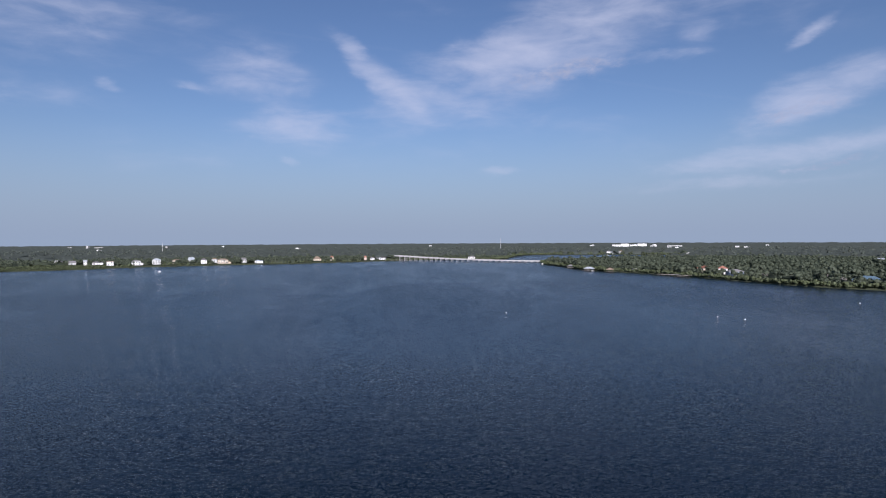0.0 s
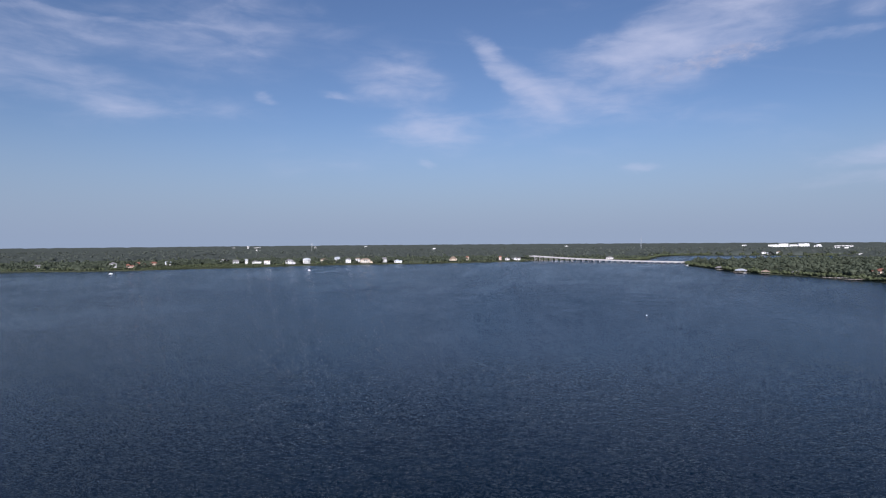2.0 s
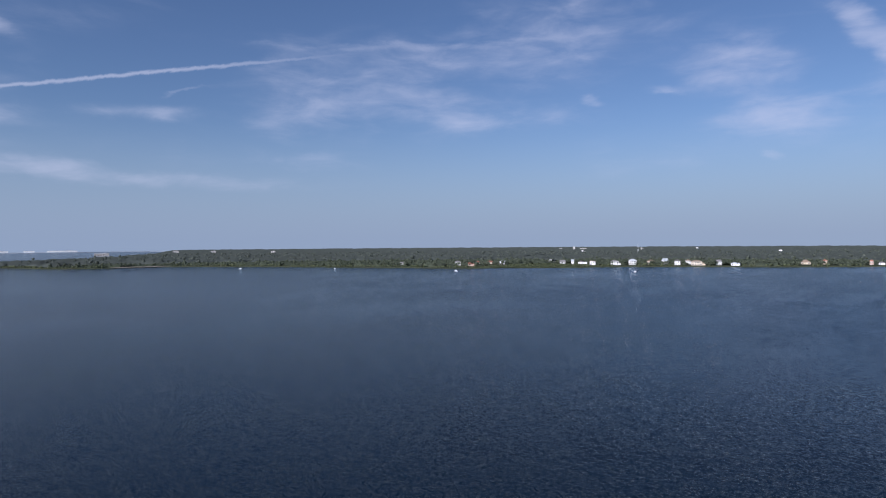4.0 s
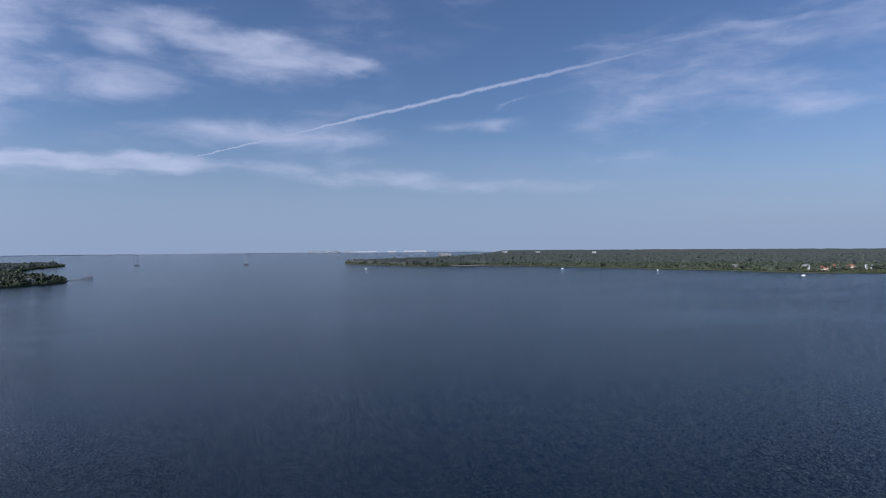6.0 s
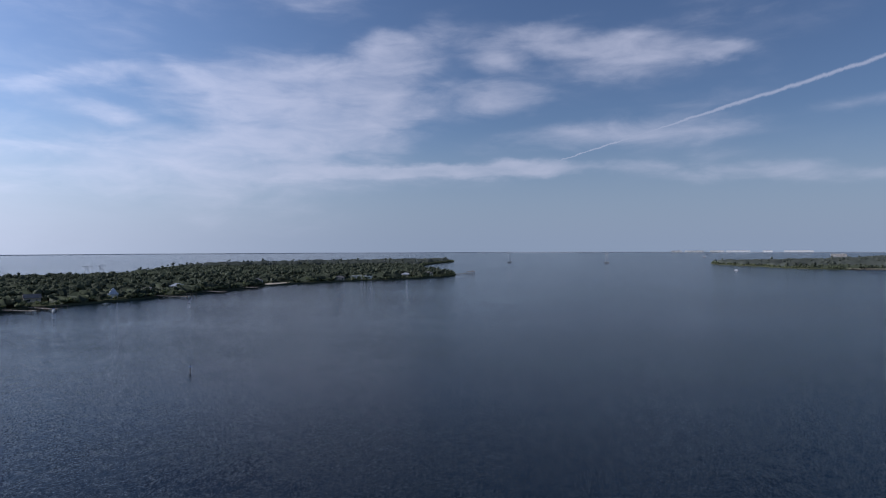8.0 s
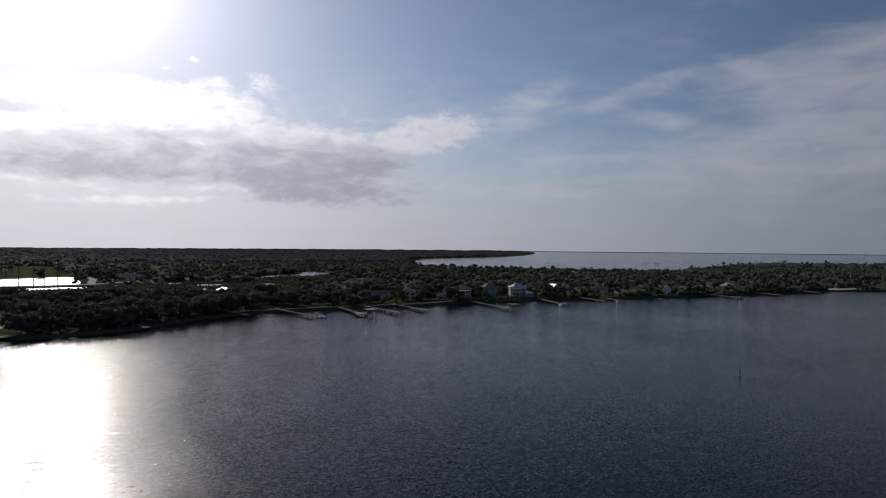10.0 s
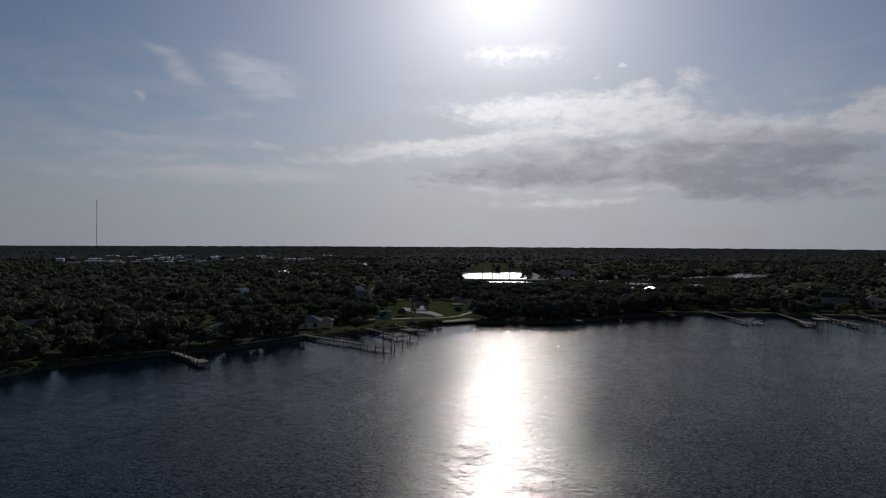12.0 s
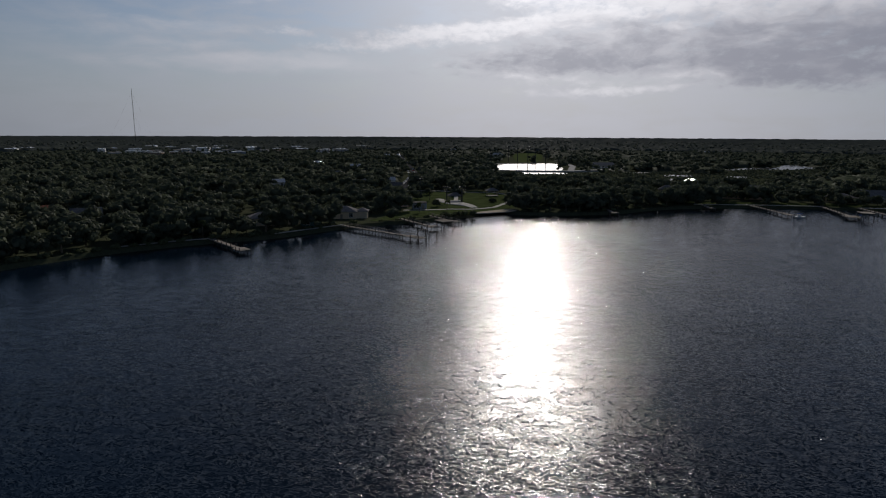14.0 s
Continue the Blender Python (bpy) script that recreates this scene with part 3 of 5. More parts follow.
def crown_arrays(lumps, leaves, size, spread, tall, seed):
    """Leaf clumps as crossed triangles on the surface of several lumps, plus a small dark core in each."""
    r = np.random.default_rng(seed)
    v, f = [], []
    for _ in range(lumps):
        a, rad = r.uniform(0, 2 * math.pi), spread * math.sqrt(r.uniform(0, 0.55))
        c = np.array([rad * math.cos(a), rad * math.sin(a), tall * r.uniform(0.34, 0.84) * (1 - 0.3 * rad / spread)])
        big = spread * r.uniform(0.27, 0.62)
        k = len(v)
        v += [c + np.array(q.co) * big * r.uniform(0.62, 1.06) * (1, 1, 0.72) for q in CORE.verts]
        f += [tuple(q.index + k for q in t.verts) for t in CORE.faces]
        for _ in range(leaves):
            d = r.normal(size=3)
            d /= np.linalg.norm(d)
            d[2] = d[2] * 0.75 if d[2] > 0 else d[2] * 0.45
            p = c + d * big * r.uniform(0.82, 1.18)
            u = np.cross(d, r.normal(size=3))
            u /= np.linalg.norm(u) + 1e-6
            w = np.cross(d, u) + d * r.uniform(-0.3, 0.3)
            s = size * r.uniform(0.6, 1.3)
            k = len(v)
            v += [p + u * s, p - u * s * 0.7 + w * s * 0.8, p - u * s * 0.5 - w * s * 0.9, p + u * s * 0.4 + w * s]
            f += [(k, k + 1, k + 2), (k, k + 3, k + 1)]
    return np.array(v), np.array(f)


def planted(kinds, places, sizes):
    vs, fs, k = [], [], 0
    pick, turn = rng.integers(0, len(kinds), len(places)), rng.uniform(0, 2 * math.pi, len(places))
    for (x, y), s, i, a in zip(places, sizes, pick, turn):
        v, f = kinds[i]
        c, q = math.cos(a) * s, math.sin(a) * s
        w = np.empty_like(v)
        w[:, 0], w[:, 1], w[:, 2] = x + c * v[:, 0] - q * v[:, 1], y + q * v[:, 0] + c * v[:, 1], 1.0 + v[:, 2] * s * rng.uniform(0.8, 1.15)
        vs.append(w)
        fs.append(f + k)
        k += len(v)
    return np.concatenate(vs), np.concatenate(fs)


def scatter(near, far, gap, lo, hi):
    """Places over the land between two distances and two bearings, about gap metres apart."""
    n = int((hi - lo) / 360 * math.pi * (far ** 2 - near ** 2) / gap ** 2)
    d = np.sqrt(rng.uniform(near ** 2, far ** 2, n))
    b = np.radians(rng.uniform(lo, hi, n))
    x, y = -np.sin(b) * d, np.cos(b) * d
    ok = inside(NORTH, x, y) | inside(SOUTH, x, y)
    for c in CLEAR:
        ok &= ~inside(c, x, y)
    return np.stack([x, y], 1)[ok]


def shore_gap(p, d):
    """True where all four neighbours d metres off are land too."""
    ok = np.ones(len(p), bool)
    for dx, dy in ((d, 0), (-d, 0), (0, d), (0, -d)):
        x, y = p[:, 0] + dx, p[:, 1] + dy
        ok &= inside(NORTH, x, y) | inside(SOUTH, x, y)
    return ok

# ---------------------------------------------------------------- houses
def clear_round(x, y, w, d, turn, front=18.0, side=3.0):
    """Keeps trees off a house and off its garden towards the water."""
    c, s = math.cos(radians(turn)), math.sin(radians(turn))
    CLEAR.append([Vector((x + c * a - s * b, y + s * a + c * b)) for a, b in
                  ((-w / 2 - side, -d / 2 - front), (w / 2 + side, -d / 2 - front), (w / 2 + side, d / 2 + side), (-w / 2 - side, d / 2 + side))])


def window_meshes(w, h):
    f = Shape()
    for x, z, a, b in ((-w / 2, 0, 0.12, h), (w / 2, 0, 0.12, h), (0, -0.06, w + 0.24, 0.12), (0, h - 0.06, w + 0.24, 0.12), (0, 0, 0.06, h)):
        f.box(x, 0, z, a, 0.14, b)
    return f.mesh("window_frame", WHITE), Shape().box(0, 0.02, 0, w - 0.1, 0.05, h).mesh("pane", GLASS)


WINDOWS = {"small": window_meshes(1.3, 1.4), "wide": window_meshes(2.6, 1.7), "tall": window_meshes(1.7, 2.1)}
DOOR = Shape().box(0, 0, 0, 1.1, 0.12, 2.1).mesh("door", WOOD)


def window(house, x, y, z, size, turn=0.0):
    frame_mesh, pane_mesh = WINDOWS[size]
    w = part("window_frame", frame_mesh, None, house)
    w.matrix_basis = pose(x, y, z, 0, 0, turn)
    part("pane", pane_mesh, None, w)


def house(x, y, w, d, storeys, wall, roof, label, twist=0.0, style="hip", wing=0.0, porch=False, base=0.0, rise=2.2, front=18.0, garden=True, group="houses along the shore"):
    """A house whose front looks towards the water."""
    turn = math.degrees(math.atan2(-x, y)) + twist
    if garden:
        clear_round(x, y, w + 2 * wing, d, turn, front)
    h = thing("house", pose(x, y, 1.15, 0, 0, turn), label, "house", group)
    tall = 3.1 * storeys
    body = Shape()
    if base:
        for px in (-w / 2 + 0.6, 0, w / 2 - 0.6):
            for py in (-d / 2 + 0.6, d / 2 - 0.6):
                body.box(px, py, 0, 0.4, 0.4, base)
        body.box(0, d * 0.15, 0, w * 0.7, d * 0.6, base)
    body.box(0, 0, base, w, d, tall)
    if style == "gable":
        body.hull([[(-w / 2, -d / 2, base + tall), (w / 2, -d / 2, base + tall), (w / 2, d / 2, base + tall), (-w / 2, d / 2, base + tall)],
                   [(-w / 2, -0.05, base + tall + rise), (w / 2, -0.05, base + tall + rise), (w / 2, 0.05, base + tall + rise), (-w / 2, 0.05, base + tall + rise)]])
    if wing:
        body.box(w / 2 + wing / 2 - 0.1, d * 0.1, 0, wing, d * 0.7, 3.1)
    part("wall", body, wall, h)
    r = Shape()
    if style == "flat":
        r.box(0, 0, base + tall, w + 0.5, d + 0.5, 0.5)
    else:
        r.hip(0, 0, base + tall + 0.02, w + 1.3, d + 1.3, rise, 0.22, w + 1.3 if style == "gable" else None)
        if w > 11 and style == "hip":
            r.hip(-w * 0.22, -d * 0.36, base + tall + 0.1, w * 0.36, d * 0.5, rise * 0.7, 0.2, 0.3)
    if wing:
        r.hip(w / 2 + wing / 2, d * 0.1, 3.12, wing + 1, d * 0.7 + 1, 1.4, 0.2)
    part("roof", r, roof, h)
    if porch:
        p = Shape().box(0, -d / 2 - 1.3, base + tall - 3.3, w * 0.8, 2.6, 0.25).box(0, -d / 2 - 1.4, base + tall - 0.5, w * 0.84, 3.0, 0.2)
        for k in range(5):
            p.box(-w * 0.39 + k * w * 0.195, -d / 2 - 2.5, 0, 0.25, 0.25, base + tall - 0.4)
        part("porch", p, WHITE, h)
        rail = Shape().box(0, -d / 2 - 2.55, base + tall - 2.1, w * 0.8, 0.08, 0.08)
        for k in range(15):
            rail.box(-w * 0.39 + k * w * 0.0557, -d / 2 - 2.55, base + tall - 3.1, 0.06, 0.06, 1.05)
        part("railing", rail, WHITE, h)
    cols = max(2, int(w / 3.6))
    for s in range(storeys):
        for k in range(cols):
            px = -w / 2 + (k + 0.5) * w / cols
            if s == 0 and k == cols // 2:
                door = part("door", DOOR, None, h)
                door.matrix_basis = pose(px, -d / 2 - 0.06, base + 0.05)
            else:
                window(h, px, -d / 2 - 0.06, base + 0.75 + 3.1 * s, ("wide", "small", "tall")[(k + s) % 3] if w / cols > 3.4 else "small")
        window(h, -w / 2 - 0.06, 0, base + 0.8 + 3.1 * s, "small", 90)
        window(h, w / 2 + 0.06, 0, base + 0.8 + 3.1 * s, "small", 90)
    return h


def shore_house(x, y, w, d, storeys, *rest, **more):
    """A smaller house of the far shore."""
    return house(x, y, w * 0.68, d * 0.75, storeys, *rest, **more)


TALL_WHITE = "white two-storey house with a grey hipped roof beside the water"
# far shore
shore_house(-612, 1025, 13, 10, 1, WHITE, SHINGLE, "low white house with a grey gabled roof in gardens", 20, "gable", rise=3.4, front=170)
shore_house(-583, 1012, 7, 8, 2, WHITE, METAL_ROOF, "narrow white two-storey house with a pale roof", 0, "gable", front=170)
shore_house(-574, 1028, 15, 9, 1, WHITE, SHINGLE, "low white house with a wide grey roof", -10, wing=5, front=170)
shore_house(-527, 983, 14, 9, 2, WHITE, PINK, "white waterside house with a pinkish flat roof", 0, "flat", front=170)
shore_house(-494, 1000, 18, 11, 2, WHITE, SHINGLE, TALL_WHITE, 8, wing=4, front=60)
shore_house(-468, 1015, 18, 12, 2, WHITE, METAL_ROOF, "large white waterside house with a raised pale roof", -5, base=1.5, porch=True, rise=2.6, front=60)
shore_house(-452, 1052, 15, 11, 2, CREAM, SHINGLE_TAN, "tan stucco house with a brown roof", 12, front=60)
shore_house(-436, 1076, 12, 9, 2, WHITE, METAL_ROOF, "white house with a steep pale gable", 35, "gable", rise=4, front=60)
shore_house(-407, 1057, 13, 10, 2, WHITE, SHINGLE, "tall white two-storey house with a grey roof", 0, rise=3, front=60)
shore_house(-404, 1098, 10, 9, 2, WHITE, SHINGLE_TAN, "white house with a brown hipped roof", 20, front=60)
shore_house(-373, 1052, 24, 11, 2, CREAM, SHINGLE_TAN, "wide cream waterside house with a brown roof", 3, wing=5, porch=True, front=60)
shore_house(-344, 1072, 9, 9, 2, WHITE, SHINGLE, "slim white two-storey house with a grey gable", 30, "gable", rise=3, front=60)
shore_house(-319, 1070, 13, 9, 1, WHITE, METAL_ROOF, "low white house with a pale metal roof", -12, wing=4, front=60)
shore_house(-241, 1190, 20, 14, 1, CREAM, SHINGLE_TAN, "wide cream house under a tall hipped roof", 0, rise=4.5, front=110)
shore_house(-214, 1195, 8, 8, 2, CREAM, TILE_RED, "small tan house with a red tiled roof", 10, front=110)
shore_house(-150, 1200, 7, 7, 2, PINK, TILE_RED, "narrow pink house with a red tiled roof", 0, front=60)
shore_house(-137, 1205, 12, 8, 1, WHITE, SHINGLE, "low white house at the foot of the bridge", 0, front=60)
shore_house(-116, 1212, 12, 8, 1, WHITE, SHINGLE, "low white boat store beside the bridge", -8, "gable", front=60)
shore_house(-122, 1226, 11, 8, 1, WHITE, METAL_ROOF, "low white house beside the bridge approach", 0, "flat", front=60)
shore_house(58, 1264, 20, 11, 1, WHITE, SHINGLE, "white house seen above the bridge deck", 0, porch=True, front=60)
shore_house(-716, 842, 13, 9, 2, WHITE, SHINGLE, "white waterside house among dark trees", 10, front=60)
shore_house(-686, 838, 15, 10, 1, PINK, TILE_RED, "pinkish house with a terracotta roof at the waterline", -6, wing=4, rise=3, front=60)
shore_house(-728, 915, 16, 10, 1, CREAM, TILE_RED, "low house with a bright terracotta roof", 0, wing=5, rise=2.8, front=60)
shore_house(-722, 945, 16, 9, 1, CREAM, TILE_RED, "long low house with a terracotta roof", 4, rise=2.8, front=60)
shore_house(-695, 948, 12, 9, 1, WHITE, METAL_ROOF, "white house with a pale gable", -15, "gable", rise=3, front=60)
shore_house(-830, 815, 10, 8, 1, WHITE, SHINGLE, "white bungalow at the edge of dark trees", 0, "gable", front=60)
# east shore
house(286, 680, 12, 10, 2, CREAM, TILE_RED, "cream villa with a red tiled roof above a seawall", -20, wing=6, rise=2.4, front=25)
house(302, 672, 9, 10, 2, WHITE, TILE_RED, "white-walled villa wing with a red tiled roof", 10, rise=2.6, front=25)
house(285, 607, 14, 10, 2, GREYWALL, SHINGLE, "blue-grey house half hidden by trees", 15, front=8)
house(334, 548, 4.5, 4.5, 1, WHITE, METAL_ROOF, "small white tower-like house among mangroves", 0, front=8)
house(515, 780, 16, 11, 1, CREAM, TILE_RED, "inland house with a reddish tiled roof", 12, wing=5, front=12)
house(715, 1020, 15, 8, 1, WHITE, METAL_ROOF, "inland white building with a pale roof", 0, "gable", rise=1.6, front=40)
house(357, 523, 20, 10, 1, GREYWALL, BLUE_ROOF, "waterside house with a wide blue metal roof", -5, rise=3.2, front=22)
# south-west shore
# a white house: the shade on its front is put into the wall colour
house(-281, -386, 12, 10, 2, GREYWALL, METAL_ROOF, "large white stilt house, walls coloured as in shade, with a shining pale roof and porch", 10, base=1.4, porch=True, rise=3.2, wing=6, front=15)
house(-233, -386, 11, 9, 2, GREYWALL, SHINGLE, "grey two-storey waterside house with a balcony", -6, base=1.2, porch=True, front=3)
house(-260, -394, 9, 9, 2, GREYWALL, SHINGLE, "blue-grey house with a steep shingled roof", 20, base=1.5, rise=3.4, front=3)
house(-219, -388, 11, 8, 1, GREYWALL, SHINGLE, "low dark waterside house under trees", 0, front=3)
house(-326, -398, 9, 8, 1, CREAM, METAL_ROOF, "house with a sunlit white metal roof", -62.2, "gable", rise=4.4, base=1.0, front=10)
house(-172, -410, 11, 9, 1, GREYWALL, SHINGLE, "dark grey house with a gable above the shore", 25, "gable", rise=3.5, front=2)
house(-194, -398, 11, 9, 2, PINK, SHINGLE, "brownish two-storey house behind a pier", 0, front=2)
house(-217, -420, 9, 9, 1, CREAM, SHINGLE, "house with a slanting grey roof", 40, "gable", rise=2.4, front=15)
house(-152, -402, 13, 9, 1, CREAM, SHINGLE, "low cream house with a long grey roof", -8, wing=4, front=2)
house(-80, -460, 8, 6, 2, GREYWALL, METAL_ROOF, "blue-grey house whose metal roof catches the sun", -62.5, "gable", rise=1.78, front=2)
house(-100, -412, 22, 11, 1, PINK, SHINGLE, "long low brick-coloured house behind a seawall", 0, "flat", wing=7, front=2)
house(-417, -362, 6, 6, 1, WHITE, METAL_ROOF, "small white summerhouse with a pointed roof", 0, rise=5, front=15)
house(-470, -372, 12, 9, 1, CREAM, SHINGLE, "low shore house under trees", 0, front=10)
house(-740, -276, 26, 8, 1, WHITE, METAL_ROOF, "long low white boathouse at the waterline", -18, "flat", front=16)
house(-702, -290, 11, 8, 1, CREAM, SHINGLE, "tan shore house among trees", 0, front=15)
house(-630, -362, 16, 9, 1, WHITE, SHINGLE, "low white house behind a sandy bank", 12, front=20)
house(-800, -236, 12, 9, 1, CREAM, METAL_ROOF, "small tan house on the wooded point", 0, front=15)
house(-845, -216, 11, 8, 1, WHITE, SHINGLE, "small white house on the wooded point", 10, front=15)
# inland among the western woods
for x, y, w, roof in ((-482, -843, 12, METAL_ROOF), (-462, -718, 9, SHINGLE), (-468, -690, 11, METAL_ROOF), (-452, -672, 8, SHINGLE), (-572, -652, 14, METAL_ROOF), (-254, -1304, 14, METAL_ROOF),
                      (-185, -420, 10, SHINGLE), (-118, -440, 10, SHINGLE), (-60, -430, 10, SHINGLE), (-310, -420, 9, SHINGLE), (-375, -395, 10, SHINGLE), (-520, -380, 11, METAL_ROOF)):
    house(x, y, w, 8, 1, CREAM, roof, "small pale house among the shore woods", x % 40 - 20, "gable" if x % 4 else "hip", rise=2.6, front=30, group="houses in the woods")
# south shore
for x, y, w, roof in ((294, -959, 10, METAL_ROOF), (276, -964, 8, METAL_ROOF), (154, -453, 12, SHINGLE), (138, -457, 8, METAL_ROOF), (119, -410, 8, SHINGLE), (336, -1565, 16, METAL_ROOF),
                      (252, -1318, 14, METAL_ROOF), (204, -520, 12, SHINGLE), (230, -640, 12, METAL_ROOF), (300, -700, 12, METAL_ROOF), (310, -520, 12, SHINGLE)):
    house(x, y, w, 8, 1, WHITE, roof, "small house in the southern woods", x % 50 - 25, "gable" if x % 4 else "hip", rise=2.4, front=35, group="houses in the woods")
house(104, -270, 13, 9, 1, CREAM, SHINGLE, "shaded house above a lawn", -8, wing=5, front=10)
house(109, -245, 8, 7, 1, BLUE_SIDING, SHINGLE, "small turquoise house behind the seawall", 6, front=2)
house(236, -240, 12, 9, 1, PINK, TILE_RED, "low pinkish house under oaks", 12, front=10)
house(272, -308, 13, 9, 1, CREAM, METAL_ROOF, "pale roofed house in the woods", -14, front=14)
house(240, -410, 12, 9, 1, CREAM, SHINGLE, "grey-roofed house in the woods", 25, "gable", front=20)
house(212, -418, 12, 8, 1, WHITE, METAL_ROOF, "white house with a pale roof in the woods", 5, "gable", front=20)
house(127, -242, 16, 9, 1, CREAM, SHINGLE, "long low shaded house above the seawall", 0, wing=5, front=3)
house(153, -237, 12, 9, 1, WHITE, SHINGLE, "shaded pale bungalow under oaks", 8, front=3)
house(206, -230, 11, 9, 1, GREYWALL, SHINGLE, "shaded gabled house among oaks", 0, "gable", rise=3.0, front=10)
house(92, -320, 12, 7, 1, PINK, SHINGLE, "dark low park building with a flat roof", 0, "flat", front=0)
house(78, -312, 7, 5, 1, GREYWALL, SHINGLE, "small grey park shed with a flat roof", 5, "flat", front=8)
house(255, -428, 14, 10, 1, CREAM, SHINGLE, "bungalow with a grey roof in the woods", 20, front=0)
house(175, -410, 18, 11, 1, CREAM, SHINGLE, "house with a grey roof deep in the woods", -5, front=0)
house(-32, -742, 22, 14, 1, WHITE, SHINGLE, "grey-roofed hall beside the pond road", 15, "gable", rise=3, front=40)
house(124, -1020, 24, 14, 1, WHITE, CONCRETE, "rounded pale pavilion beside the sports field", 0, rise=4, front=60)

# ---------------------------------------------------------------- larger far buildings
def block(x, y, w, d, storeys, wall, label, twist=0.0, category="building", group="far buildings", front=30, roof=None):
    turn = math.degrees(math.atan2(-x, y)) + twist
    clear_round(x, y, w, d, turn, front, 6.0)
    b = thing("building", pose(x, y, 1.15, 0, 0, turn), label, category, group)
    tall = 3.6 * storeys
    part("wall", Shape().box(0, 0, 0, w, d, tall), wall, b)
    part("roof", Shape().box(0, 0, tall, w + 0.4, d + 0.4, 0.6).box(w * 0.2, 0, tall + 0.6, w * 0.15, d * 0.5, 1.2), roof or CONCRETE, b)
    for s in range(storeys):
        for k in range(max(2, int(w / 9))):
            window(b, -w / 2 + 4.5 + k * 9, -d / 2 - 0.06, 0.9 + 3.6 * s, "wide")
    return b


for k, (w, s) in enumerate(((36, 4), (30, 5), (26, 4), (34, 5))):
    block(705 + 31 * k, 2520 - 8 * k, w, 22, s, WHITE, "large white many-storeyed building above the far woods", 3 * k, front=220)
block(840, 2480, 24, 16, 3, WHITE, "long low white building beside a large white block", front=220)
block(915, 2455, 56, 18, 3, WHITE, "long low white building above the far woods", front=220)
for k, (x, y, w, n) in enumerate(((309, 1700, 10, 1), (326, 1626, 8, 2), (338, 1622, 7, 1), (381, 1612, 9, 2), (390, 1607, 7, 1), (432, 1672, 11, 1), (427, 1602, 8, 2), (438, 1599, 10, 1),
                                  (457, 1594, 9, 2), (471, 1592, 7, 1), (485, 1588, 12, 1), (531, 1648, 14, 1), (545, 1640, 9, 2))):
    house(x, y, w, 8, n, WHITE, (SHINGLE, METAL_ROOF, SHINGLE_TAN)[k % 3], "small white house across the inlet", k * 23 % 60 - 30, ("hip", "gable")[k % 2], front=90, group="houses across the inlet")
for x, y, w in ((885, -1071, 16), (798, -1024, 22), (930, -1251, 26), (839, -1182, 18), (714, -1056, 14), (728, -1133, 24), (796, -1307, 30), (847, -1286, 16), (994, -949, 22), (1026, -1016, 18),
                (852, -1003, 12), (450, -1156, 18), (500, -1432, 20), (650, -1180, 14), (690, -1250, 22), (760, -1210, 12), (620, -1330, 20)):
    block(x, y, w, 30, 2, WHITE, "low pale flat-roofed building in the wooded plain", x % 30 - 15, front=110, roof=METAL_ROOF)
hall = random.Random(11)
for k in range(22):
    block(*spot(hall.uniform(210, 226) if k < 12 else hall.uniform(200, 212), hall.uniform(1050, 1200) if k < 12 else hall.uniform(1150, 1400)).xy, hall.uniform(7, 24), hall.uniform(10, 26), 2, (CONCRETE, GREYWALL, SHINGLE_TAN)[k % 3],
          "long pale flat-roofed hall in the wooded plain", hall.uniform(-25, 25), front=4, roof=(METAL_ROOF, CONCRETE)[k % 2])
for k, (x, y, w) in enumerate(((-705, 1635, 8), (-689, 1632, 7), (-611, 1821, 12), (-1126, 2029, 10), (-704, 1127, 9), (-1108, 3132, 14), (-540, 2300, 12), (-61, 2932, 14), (680, 2835, 22), (995, 2927, 20),
                               (1026, 2166, 16), (997, 2046, 14), (773, 2121, 14), (755, 2007, 12), (1329, 2547, 16), (680, 962, 8), (590, 1500, 14), (470, 1290, 10))):
    block(x, y, w * 0.8, 8, 1 if y < 1900 else 3, WHITE, "pale building half sunk in the woods", k * 17 % 40 - 20, group="pale buildings in the woods", front=120)
for b, d, w, s in ((62, 2900, 20, 4), (70.5, 2700, 50, 3), (65, 3100, 26, 4), (29.8, 3300, 9, 5), (29.0, 3300, 34, 3), (31, 3300, 16, 3), (57, 2600, 16, 4), (24.0, 3000, 9, 4)):
    block(*spot(b, d).xy, w, 22, s, CONCRETE, "pale building on the far horizon", 0)
for b, w in ((82.4, 70), (81.0, 120), (79.2, 90), (77.6, 150), (75.4, 60), (73.2, 170)):
    block(*spot(b, 4800).xy, w, 24, 3, WHITE, "long low pale building on the far side of the bay", 0, group="far bay buildings")

